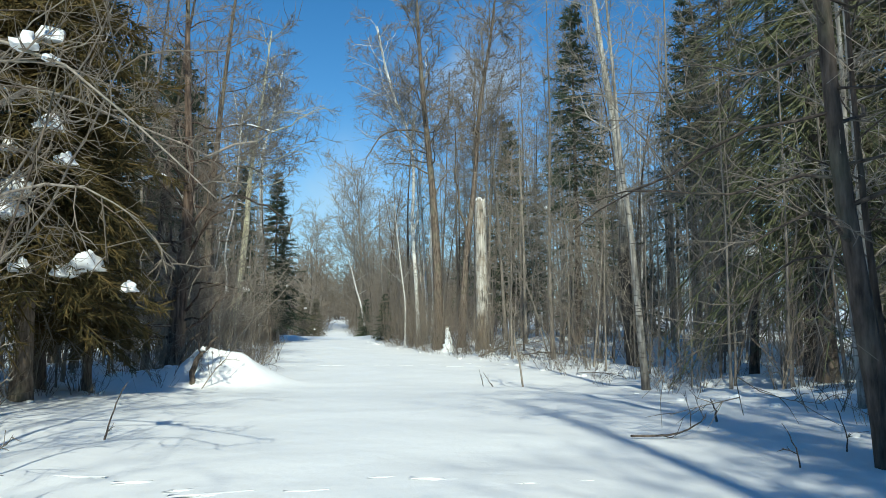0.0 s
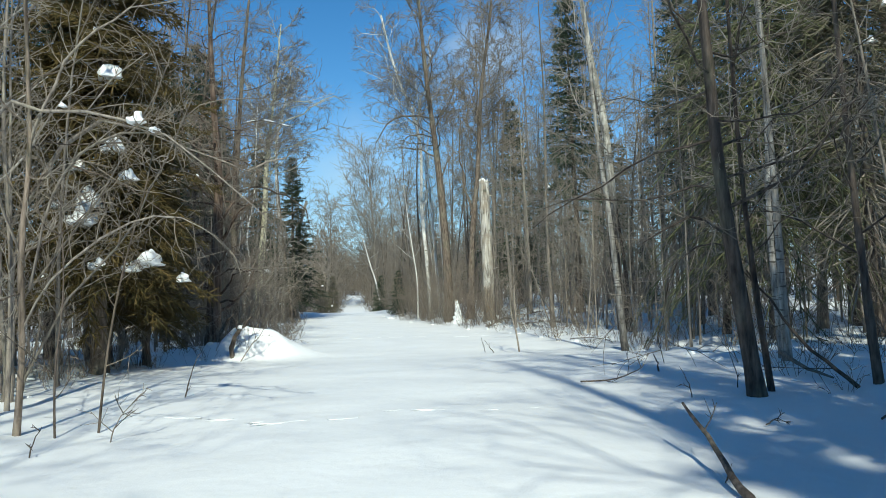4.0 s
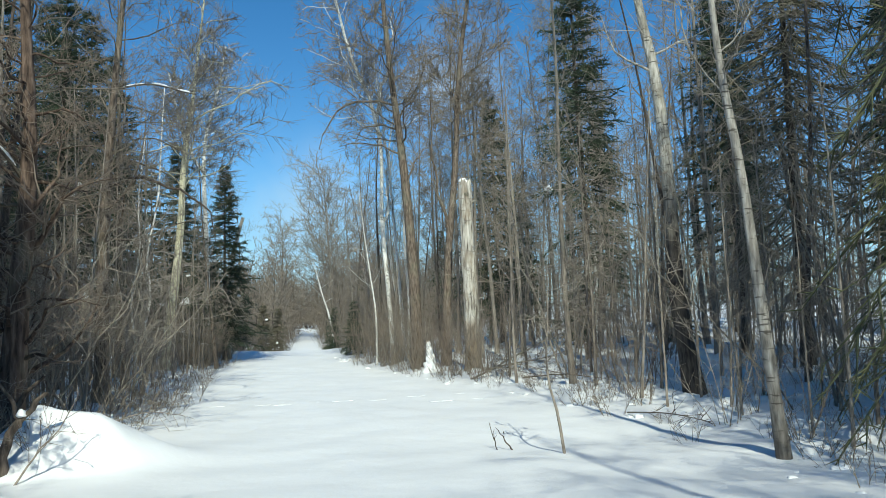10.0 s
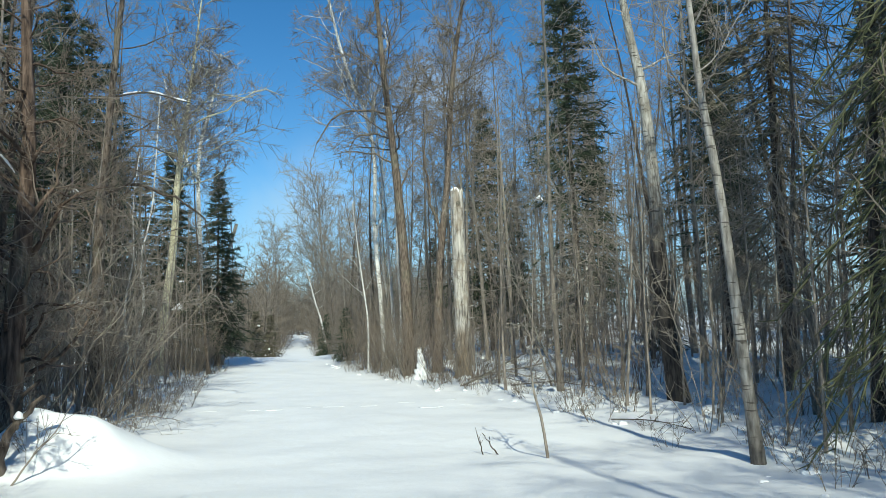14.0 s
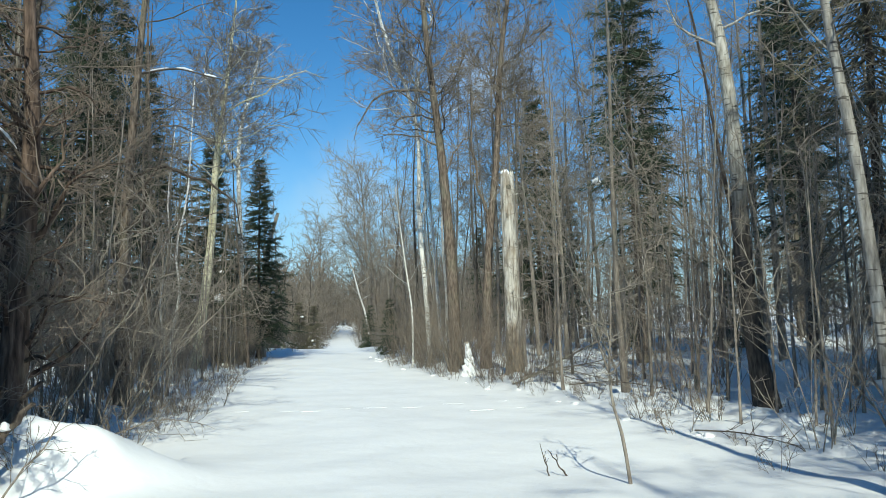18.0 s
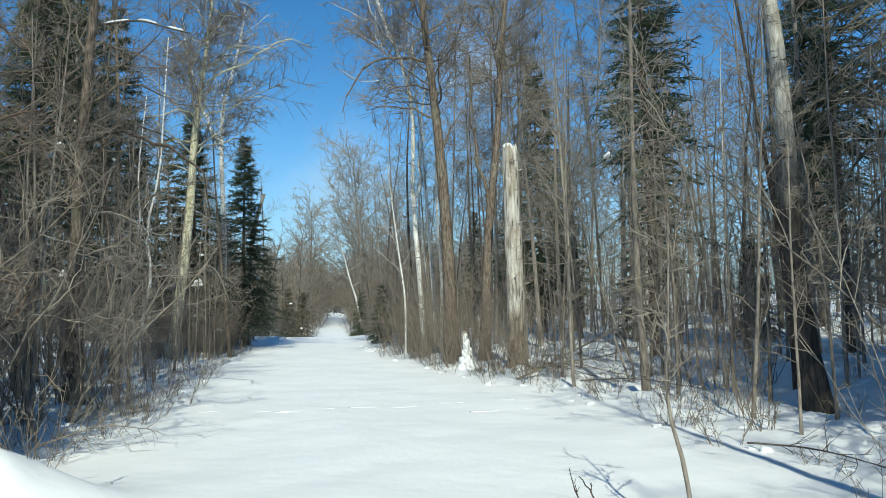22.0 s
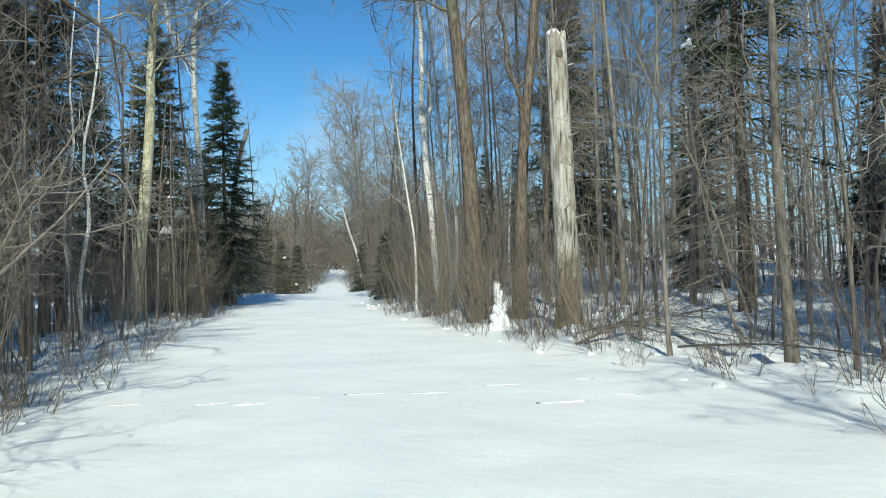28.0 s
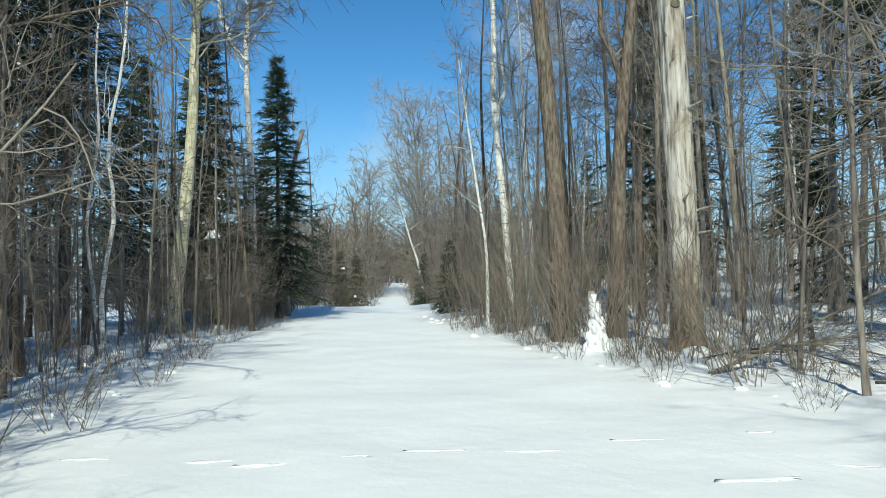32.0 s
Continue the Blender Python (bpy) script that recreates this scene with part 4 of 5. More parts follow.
MAPLES = kinds(100, 4, 11.0, 0.075, GREY, TWIG_GREY, limbs=20, limb_length=2.3, first=0.3, shoots=7, fine=5, spread=50)
DARKS = kinds(110, 3, 9.5, 0.065, DARK, TWIG_BROWN, limbs=20, limb_length=2.4, first=0.25, shoots=7, fine=5, spread=56)
BIRCHES = kinds(120, 2, 11.0, 0.065, WHITE, TWIG_PURPLE, limbs=20, limb_length=2.0, first=0.4, shoots=7, fine=5, spread=42)
POLES = kinds(130, 4, 5.5, 0.026, GREY, TWIG_BROWN, lean=0.05, limbs=12, limb_length=1.2, first=0.2, shoots=4, fine=3, spread=45, sides=5, r1=0.006, segs=3)
TALLS = kinds(140, 4, 16.0, 0.065, GREY, TWIG_BROWN, lean=0.02, wobble=0.018, limbs=36, limb_length=2.9, first=0.3, shoots=9, fine=7, spread=46, twig_r=0.008, r1=0.02)
SHADES = {"maple": "bare grey-barked maple in the wood", "ironwood": "bare dark-barked tree of the wood, some added unseen for shade", "birch": "bare white birch in the wood", "sapling": "thin bare sapling in snow"}


def plant(name, kind, x, y, rng, lo=0.8, hi=1.2):
    tree = thing(name, x, y, ground_z(x, y) - 0.05, SHADES[name], "sapling" if name == "sapling" else "tree", name + "s of the wood", turn=rng.uniform(0, 360))
    tree.scale = (rng.uniform(lo, hi),) * 3
    part("trunk", kind[0], tree), part("crown", kind[1], tree)


def scatter(rng, tries, x0, x1, y0, y1, gap, margin, taken):
    """Places outside the track that keep a gap from each other."""
    out = []
    for _ in range(tries):
        x, y = rng.uniform(x0, x1), rng.uniform(y0, y1)
        if left_edge(y) - margin < x < right_edge(y) + margin:
            continue
        if all((x - a) ** 2 + (y - b) ** 2 > gap * gap for a, b in taken):
            taken.append((x, y)), out.append((x, y))
    return out


rng = random.Random(77)
taken = [(-0.2, 28.3), (0.7, 27.5), (-0.9, 33.5), (-9.2, 31.5), (4.7, 18), (3.4, 12.2), (3.9, 7.2), (5.6, 10.3), (5.7, 8), (-6.6, 20.5), (-5.5, 15), (1.3, 25.3), (4.8, 26)]
for x, y in scatter(rng, 1500, -15, 15, -16, 54, 1.7, 0.9, taken)[:165]:
    name, pool = rng.choices((("maple", MAPLES), ("ironwood", DARKS), ("birch", BIRCHES)), (5, 4, 1.3))[0]
    if name == "birch" and -7 < x < 12 and y < 27:
        name, pool = "maple", MAPLES
    plant(name, rng.choice(pool), x, y, rng)
for x, y in scatter(rng, 2600, -12, 11, 1, 44, 0.8, 0.5, taken)[:200] + scatter(rng, 900, 3, 12, 8, 30, 0.6, 0.5, taken)[:70] + scatter(rng, 900, -11, -5, 15, 42, 0.6, 0.4, taken)[:60]:
    plant("sapling", rng.choice(POLES), x, y, rng, 0.6, 1.25)


for x, y in ((-4.7, 6.1), (-5.3, 5.6), (-5.6, 6.9), (-4.9, 7.4), (-5.9, 6.0), (-4.8, 5.2), (-6.3, 6.6), (-5.1, 4.6)):
    plant("sapling", rng.choice(POLES), x, y, rng, 0.7, 1.2)


for x, y in ((-8.6, 33.5), (-8.2, 34.6), (-8.6, 35.2), (-9.0, 36.6), (-9.3, 35.7), (-9.4, 38.4), (-9.2, 37.2), (-9.6, 39.4), (-9.9, 40.2), (-9.5, 41.5), (-10.2, 42.6), (-10.0, 43.8), (-10.5, 44.6), (-10.4, 46.0), (-8.4, 34.2), (-8.7, 36.0), (-7.8, 31.0), (-8.0, 32.2)):
    plant("sapling", rng.choice(POLES), x, y, rng, 0.6, 0.95)
# Bare trees out of view at right, added to mottle the snow with shade.
for x, y in ((3.5, 1.4), (4.3, 2.6), (3.3, -0.6), (4.0, -1.8), (3.2, -3.4), (4.6, 0.4), (3.6, -5.2), (2.9, -6.8), (4.2, -4.2)):
    plant("ironwood", rng.choice(DARKS), x, y, rng, 0.8, 1.15)
for x, y in ((1.9, 29.6), (2.7, 31.4), (3.3, 29.2), (1.4, 33.6), (4.2, 32.6), (2.4, 36.5), (5.2, 29.4), (0.9, 38.5), (6.0, 34.0)):
    plant("maple", rng.choice(MAPLES), x, y, rng, 0.85, 1.2)
for x, y in ((2.0, 33.0), (4.9, 34.5), (7.8, 34.0), (3.2, 38.5), (6.2, 38.5), (-0.2, 41.0), (1.8, 43.5), (4.8, 44.0), (10.8, 34.5), (6.9, 30.6), (-11.8, 24.5), (-10.8, 20.6)):
    plant("maple", rng.choice(TALLS), x, y, rng, 0.85, 1.1)
for x, y in ((-7.6, 17.6), (-8.2, 21.6), (-7.5, 23.8), (-7.0, 12.4), (-7.9, 15.6), (-9.2, 16.4)):
    plant("ironwood", rng.choice(DARKS), x, y, rng, 0.85, 1.15)


def far_wood():
    """Woods beyond, as far as one can look in: bare stems past counting."""
    rng = random.Random(9)
    wood, twigs = Tubes(), Tubes()
    pool = []
    for k in range(5):
        trunk, crown = broadleaf(200 + k, wavy_spine(random.Random(200 + k), 10.0, 0.05, 0.03), 0.08, limbs=14, limb_length=2.6, first=0.25, shoots=4, fine=1, sides=4, twig_r=0.013, segs=3, spread=48)
        pool.append((trunk.arrays(), crown.arrays()))
    for x, y in scatter(rng, 430, -60, 45, 54, 130, 2.4, 1.0, []) + scatter(rng, 220, -26, 6, 70, 115, 1.6, 0.8, []):
        m = pose(x, y, ground_z(x, y), 0, 0, rng.uniform(0, 360)) @ Matrix.Scale(rng.uniform(0.6, 1.1), 4)
        a, b = rng.choice(pool)
        wood.add_copy(*a, m), twigs.add_copy(*b, m)
    for x, y in scatter(rng, 200, -45, 45, -14, 54, 2.6, 11.0, []):
        m = pose(x, y, ground_z(x, y), 0, 0, rng.uniform(0, 360)) @ Matrix.Scale(rng.uniform(0.8, 1.2), 4)
        a, b = rng.choice(pool)
        wood.add_copy(*a, m), twigs.add_copy(*b, m)
    for k in range(3):
        trunk, crown = broadleaf(230 + k, wavy_spine(random.Random(230 + k), 8.0, 0.06, 0.04), 0.05, limbs=24, limb_length=2.6, first=0.03, shoots=4, fine=1, sides=4, twig_r=0.022, segs=3, spread=44)
        pool.append((trunk.arrays(), crown.arrays()))
    for x, y in scatter(rng, 300, -34, 12, 62, 112, 1.3, 0.3, []) + scatter(rng, 150, -21, -6, 84, 126, 1.0, 0.3, []):
        m = pose(x, y, ground_z(x, y), 0, 0, rng.uniform(0, 360)) @ Matrix.Scale(rng.uniform(0.6, 1.15), 4)
        a, b = rng.choice(pool[-3:])
        wood.add_copy(*a, m), twigs.add_copy(*b, m)
    for x, y in scatter(rng, 420, -60, 10, 131, 172, 1.2, -200, []):
        m = pose(x, y, ground_z(x, y), 0, 0, rng.uniform(0, 360)) @ Matrix.Scale(rng.uniform(0.7, 1.2), 4)
        a, b = rng.choice(pool)
        wood.add_copy(*a, m), twigs.add_copy(*b, m)
    for x, y in scatter(rng, 260, -34, -6, 128, 150, 0.9, -200, []):
        m = pose(x, y, ground_z(x, y), 0, 0, rng.uniform(0, 360)) @ Matrix.Scale(rng.uniform(0.6, 1.0), 4)
        a, b = rng.choice(pool[-3:])
        wood.add_copy(*a, m), twigs.add_copy(*b, m)
    far = thing("far_woods", 0, 60, 0, "bare grey-brown woods beyond the track", "woods", kind="stuff")
    for name, t, mat in (("stems", wood, DARK), ("crowns", twigs, TWIG_BROWN)):
        ob = part(name, t.mesh(name, mat), far)
        ob.location = (0, -60, 0)
        tagged(ob, kind="stuff")


far_wood()


# ---- brush along the track ----
def shrub_tubes(seed, stems, height, spread, fine=5, r=0.007):
    rng = random.Random(seed)
    t = Tubes()
    for _ in range(stems):
        a = rng.uniform(0, 6.28)
        base = (0.18 * rng.random() * math.cos(a), 0.18 * rng.random() * math.sin(a), -0.1)
        h = height * rng.uniform(0.45, 1.1)
        line = sprout(rng, base, (spread * math.cos(a) * rng.random(), spread * math.sin(a) * rng.random(), 1), h, 4, 0.09, 0.02)
        rr = r * rng.uniform(0.7, 1.5)
        t.add(line, np.linspace(rr, 0.0025, 5), 3)
        spread_out(rng, t, line, rr, fine, 0.33 * h, 2, spread=34, lift=0.08, first=0.25, twig_r=0.0034)
    return t


SHRUBS = [shrub_tubes(300 + k, 8, 2.2, 0.55) for k in range(5)]
HIGH = [shrub_tubes(340 + k, 5, 3.6, 0.4, fine=6, r=0.010) for k in range(4)]
LOW = [shrub_tubes(320 + k, 8, 0.8, 0.9, fine=3, r=0.004) for k in range(3)]
SHRUB_MESH = [t.mesh("stems", m) for t, m in zip(SHRUBS, (TWIG_RED, TWIG_BROWN, TWIG_RED, TWIG_BROWN, TWIG_GREY))]
HIGH_MESH = [t.mesh("stems", m) for t, m in zip(HIGH, (TWIG_BROWN, TWIG_RED, TWIG_GREY, TWIG_BROWN))]
LOW_MESH = [t.mesh("stems", TWIG_BROWN) for t in LOW]


FAR_SHRUBS = []


def shrub(x, y, rng, low=False):
    if y > 31 and not low:
        FAR_SHRUBS.append((x, y))
        return
    ob = new("low_shrub" if low else "alder_shrub", rng.choice(LOW_MESH if low else SHRUB_MESH))
    ob.matrix_world = pose(x, y, ground_z(x, y), 0, 0, rng.uniform(0, 360)) @ Matrix.Scale(rng.uniform(0.4, 1.15), 4)
    tagged(ob, "low bare twigs poking out of the snow" if low else "bare red-brown alder shrub at the edge of the track", "shrub", "low shrubs" if low else "alders along the track")


rng = random.Random(41)
for k in range(240):
    y = rng.uniform(14, 56)
    off = abs(rng.gauss(0, 1.5)) + 0.2
    x = left_edge(y) - off if k % 2 else right_edge(y) + off * (1.0 if y > 25 else 1.5)
    if k % 2 and (y < 17 or (y < 36 and rng.random() < 0.45)):
        continue
    if not k % 2 and (y < 24 and rng.random() < 0.75 or y < 31 and off > 1.4):
        continue
    shrub(x, y, rng)
for k in range(26):
    y = rng.uniform(17.5, 46)
    shrub(left_edge(y) - abs(rng.gauss(0.4, 1.6)) - 0.1, y, rng)
for k in range(32):
    y = rng.uniform(9, 27)
    shrub(right_edge(y) + abs(rng.gauss(0.6, 2.2)) + 0.2, y, rng)
for k in range(26):
    y = rng.uniform(1, 13)
    shrub(left_edge(y) - abs(rng.gauss(0, 1.0)) - 0.1, y, rng)
for k in range(150):
    y = rng.uniform(2, 36)
    x = left_edge(y) + 0.5 - abs(rng.gauss(0, 1.0)) if k % 2 else right_edge(y) - 0.4 + abs(rng.gauss(0, 1.4))
    shrub(x, y, rng, True)


for k in range(46):
    y = rng.uniform(31.5, 46)
    shrub(left_edge(y) - 0.3 - 1.8 * rng.random(), y, rng)
for k in range(46):
    y = rng.uniform(32, 54)
    shrub(left_edge(y) - abs(rng.gauss(0, 0.9)) - 0.1, y, rng)
for k in range(50):
    y = rng.uniform(14.5, 27)
    shrub(left_edge(y) + 0.6 - abs(rng.gauss(0, 1.1)), y, rng, True)
for k in range(50):
    y = rng.uniform(20, 34)
    shrub(right_edge(y) - 0.2 + abs(rng.gauss(0, 1.0)), y, rng, True)
for x, y in ((-4.2, 13.1), (-3.55, 13.9), (-4.9, 12.9), (-5.2, 13.4)):
    shrub(x, y, rng, True)


rng = random.Random(43)
for k in range(100):
    left = k % 10 == 0
    y = rng.uniform(17, 23) if left else rng.uniform(22.5, 50)
    off = 0.35 + abs(rng.gauss(0, 1.5))
    x = left_edge(y) - off if left else right_edge(y) + off
    if abs(x - 1.3) < 0.9 and y < 26.5 or not left and y < 31 and off > 1.2:
        continue
    ob = new("tall_shrub", rng.choice(HIGH_MESH))
    ob.matrix_world = pose(x, y, ground_z(x, y), 0, 0, rng.uniform(0, 360)) @ Matrix.Scale(rng.uniform(0.6, 1.15), 4)
    tagged(ob, "tall bare clump of thin brown stems beside the track", "shrub", "tall shrubs along the track")


def clods():
    """Small lumps of snow along both edges of the track, past counting."""
    rng = random.Random(17)
    shapes = []
    for k in range(4):
        me = lump_mesh("clod", 110 + k, 1.0, 0.9, 0.6, rough=0.5)
        shapes.append(([w.co.copy() for w in me.vertices], [tuple(p.vertices) for p in me.polygons]))
        bpy.data.meshes.remove(me)
    v, f = [], []
    for k in range(170):
        y = rng.uniform(3, 40)
        x = left_edge(y) + 0.5 - abs(rng.gauss(0, 0.9)) if k % 2 else right_edge(y) - 0.5 + abs(rng.gauss(0, 1.1))
        m = pose(x, y, ground_z(x, y) - 0.01, 0, 0, rng.uniform(0, 360)) @ Matrix.Scale(rng.uniform(0.025, 0.09), 4)
        verts, faces = rng.choice(shapes)
        f += [tuple(i + len(v) for i in p) for p in faces]
        v += [m @ w for w in verts]
    me = bpy.data.meshes.new("snow_clods")
    me.from_pydata(v, [], f)
    me.materials.append(SNOW)
    me.polygons.foreach_set("use_smooth", np.full(len(f), True))
    tagged(new("snow_clods", me), "small clods of snow along the edges of the track", "snow", kind="stuff")


clods()


def brush():
    """Undergrowth behind the first row, past counting."""
    rng = random.Random(51)
    t = Tubes()
    pool = [s.arrays() for s in SHRUBS]
    for x, y in scatter(rng, 620, -22, 17, 0, 58, 0.9, 1.8, []) + scatter(rng, 420, -24, 2, 54, 96, 0.7, 0.15, []):
        if x > 0 and y < 26 and rng.random() < 0.5:
            continue
        m = pose(x, y, ground_z(x, y), 0, 0, rng.uniform(0, 360)) @ Matrix.Scale(rng.uniform(0.6, 1.3), 4)
        t.add_copy(*rng.choice(pool), m)
    for x, y in FAR_SHRUBS:
        m = pose(x, y, ground_z(x, y), 0, 0, rng.uniform(0, 360)) @ Matrix.Scale(rng.uniform(0.5, 1.3), 4)
        t.add_copy(*rng.choice(pool), m)
    tagged(new("undergrowth", t.mesh("undergrowth", TWIG_BROWN)), "bare brown undergrowth below the trees", "undergrowth", kind="stuff")


brush()


# ---- single trees and shrubs that frame the way ----
single_tree("elm", [(-9.6, 87, 0), (-9.8, 87, 5), (-9.9, 87, 10), (-10.4, 87, 18.5)], 0.3, GREY, TWIG_GREY, "large bare bushy elm far down the track", 61, limbs=60, limb_length=8.5, first=0.18, shoots=10, fine=6, spread=38, twig_r=0.018, r1=0.03)
single_tree("elm", [(-6.0, 92, 0), (-6.2, 92, 6), (-6.0, 92, 15)], 0.25, GREY, TWIG_GREY, "large bare bushy elm far down the track", 62, limbs=44, limb_length=6.5, first=0.18, shoots=9, fine=5, spread=38, twig_r=0.018, r1=0.03)
single_tree("elm", [(-17.6, 98, 0), (-17.2, 98, 6), (-17.0, 98, 14)], 0.25, GREY, TWIG_GREY, "large bare bushy elm far down the track", 63, limbs=44, limb_length=6.5, first=0.18, shoots=9, fine=5, spread=38, twig_r=0.018, r1=0.03)
# Four maples out of view behind, added to throw shadows over the snow.
single_tree("shadow_maple", [(2.5, -4.2, 0), (2.5, -4.2, 4), (2.3, -4.2, 8), (1.7, -4.2, 13)], 0.24, GREY, TWIG_GREY, "unseen grey maple behind, added to shade the snow", 64, limbs=22, limb_length=3.6, first=0.3, shoots=7, fine=4)
single_tree("shadow_maple", [(-2.3, -5.6, 0), (-2.3, -5.6, 3), (-2.1, -5.6, 6), (-1.9, -5.6, 10)], 0.09, GREY, TWIG_GREY, "unseen grey maple behind, added to shade the snow", 78, limbs=20, limb_length=2.6, first=0.3, shoots=6, fine=4)
single_tree("shadow_maple", [(3.9, -3.2, 0), (3.9, -3.2, 4), (3.8, -3.2, 8), (3.6, -3.2, 12)], 0.17, GREY, TWIG_GREY, "unseen grey maple behind, added to shade the snow", 65, limbs=22, limb_length=3.2, first=0.3, shoots=7, fine=4)
single_tree("shadow_maple", [(-3.6, -4.4, 0), (-3.5, -4.4, 4), (-3.0, -4.4, 8), (-2.2, -4.2, 12)], 0.13, GREY, TWIG_GREY, "unseen grey maple behind, added to shade the snow", 66, limbs=22, limb_length=3.6, first=0.3, shoots=7, fine=4)


def willow(x, y, seed, stems, height, lean, label):
    """A clump of thin grey stems that arch over towards the track."""
    rng = random.Random(seed)
    z = ground_z(x, y)
    bush = thing("willow", x, y, z, label, "willow", "willows")
    for k in range(stems):
        stem, crown = Tubes(), Tubes()
        a = rng.uniform(0, 6.28)
        h = height * rng.uniform(0.65, 1.15)
        way = (lean[0] * rng.uniform(0.1, 1.0) + 0.25 * math.cos(a), lean[1] * rng.uniform(0.1, 1.0) + 0.25 * math.sin(a), 1)
        line = sprout(rng, (0.3 * math.cos(a), 0.3 * math.sin(a), -0.15), way, h, 11, 0.13, 0.012 if y > 12 else -0.012)
        stem.add(line, np.linspace(0.022 * rng.uniform(0.6, 1.3), 0.006, 12), 6)
        for _ in range(8):
            t = rng.uniform(0.25, 0.97)
            p, d = along(line, t)
            sub = sprout(rng, p, side_way(rng, d, rng.gauss(50, 14)), h * 0.36 * rng.uniform(0.5, 1.1), 7, 0.36, 0.0)
            crown.add(sub, np.linspace(0.008, 0.003, 8), 4)
            spread_out(rng, crown, sub, 0.007, 6, h * 0.15, 3, twig_r=0.003, bends=3)
        s = part("stem", stem.mesh("stem", GREY), bush)
        tagged(part("crown", crown.mesh("crown", TWIG_BROWN if y < 12 else TWIG_GREY), s), kind="stuff")
    bpy.context.view_layer.update()
    return bush


willow(-5.0, 6.4, 71, 4, 5.2, (0.12, 0.08), "grey willow clump arching towards the track")
arching = willow(-5.9, 7.6, 72, 3, 5.4, (0.42, 0.1), "grey willow clump arching towards the track")
willow(-6.4, 5.0, 73, 3, 5.0, (0.15, 0.1), "grey willow clump arching towards the track")
willow(-5.9, 15.6, 74, 7, 4.2, (0.38, 0.05), "bare willow thicket beside the track")
willow(-6.1, 18.6, 75, 7, 4.0, (0.38, 0.05), "bare willow thicket beside the track")
willow(5.6, 15.6, 77, 5, 5.6, (-0.2, -0.1), "bare grey thicket at the edge of the wood")
willow(4.2, 20.5, 78, 5, 6.2, (-0.05, -0.05), "bare grey thicket at the edge of the wood")
willow(3.4, 22.5, 79, 5, 6.0, (-0.05, 0.05), "bare grey thicket at the edge of the wood")


bpy.context.view_layer.update()
reach = extra_limb(arching, [(-5.8, 7.6, 0.3), (-5.5, 7.6, 2.6), (-4.5, 7.5, 3.7), (-3.6, 7.5, 3.54), (-2.9, 7.5, 3.2), (-2.38, 7.5, 3.05), (-1.95, 7.5, 3.27)], 0.036, GREY, TWIG_GREY, 2, 16, 0.7)
extra_limb(arching, [(-5.9, 7.5, 0.2), (-5.6, 7.4, 2.2), (-4.9, 7.3, 3.1), (-4.0, 7.2, 2.9), (-3.2, 7.2, 2.3), (-2.7, 7.2, 1.7)], 0.026, BROWN, TWIG_BROWN, 3, 10, 0.6)
extra_limb(arching, [(-6.0, 7.5, 0.2), (-5.9, 7.4, 2.6), (-5.2, 7.3, 4.2), (-4.2, 7.2, 4.5), (-3.3, 7.2, 4.2)], 0.026, BROWN, TWIG_BROWN, 4, 10, 0.6)


bpy.context.view_layer.update()
for pts, r, k in (([(-3.24, 3.95, 1.7), (-3.5, 3.9, 2.5), (-3.4, 3.9, 3.0), (-2.9, 3.9, 2.94), (-2.31, 3.9, 2.78), (-1.67, 3.9, 2.39), (-1.25, 4.0, 1.95)], 0.022, 31),
                  ([(-3.2, 3.95, 1.5), (-3.05, 3.95, 2.2), (-2.7, 3.9, 2.62), (-2.2, 3.9, 2.72), (-1.7, 4.0, 2.55)], 0.016, 32),
                  ([(-3.22, 3.95, 2.6), (-2.95, 4.0, 3.3), (-2.5, 4.05, 3.75), (-1.9, 4.1, 3.9)], 0.015, 33),
                  ([(-3.25, 3.95, 1.2), (-2.9, 3.95, 1.7), (-2.3, 4.0, 2.05), (-1.8, 4.05, 1.95), (-1.5, 4.1, 1.6)], 0.013, 34)):
    extra_limb(near_maple, pts, r, GREY, TWIG_BROWN, k, 10, 0.45)
for k, (x, y, z, size) in enumerate(((-2.3, 3.88, 2.81, 0.5), (-2.16, 3.9, 2.73, 0.25), (-2.9, 3.9, 2.96, 0.18))):
    snow_clump((x, y, z), size, random.Random(k))


def snowy_limb(pts, r, seed, label):
    """A limb with a ridge of snow along its upper side."""
    rng = random.Random(seed)
    foot = np.array(pts[0])
    line = smooth_spine([np.array(p) - foot for p in pts], 12)
    wood = Tubes()
    wood.add(line, np.linspace(r, 0.4 * r, 12), 6)
    spread_out(rng, wood, line, r * 0.5, 5, 0.5, 3, bends=2)
    ob = new("snowy_limb", wood.mesh("snowy_limb", DARK))
    ob.location = foot
    tagged(ob, label, "branch")
    for a, b in ((1, 4), (5, 7), (8, 10)):
        ridge = Tubes()
        fine = smooth_spine([line[k] + np.array((0, 0, 0.9 * r)) for k in range(a, b + 1)], 14)
        ridge.add(fine, [0.004 + 0.9 * r * abs(math.sin(math.pi * k / 13)) ** 0.5 * rng.uniform(0.7, 1.1) for k in range(14)], 7)
        part("snow", ridge.mesh("snow", SNOW), ob, "white ridge of snow")


snowy_limb([(-5.4, 15.0, 3.7), (-5.5, 14.8, 3.95), (-5.61, 14.5, 4.14), (-5.8, 14.4, 4.12), (-6.3, 14.3, 3.95)], 0.035, 5, "dark limb of an ash with snow along it")
snowy_limb([(-6.45, 20.6, 6.75), (-6.1, 20.8, 6.9), (-5.67, 20.8, 6.91), (-5.16, 20.8, 6.76), (-4.79, 20.8, 6.66)], 0.026, 6, "long dark limb of an ash with snow along it")
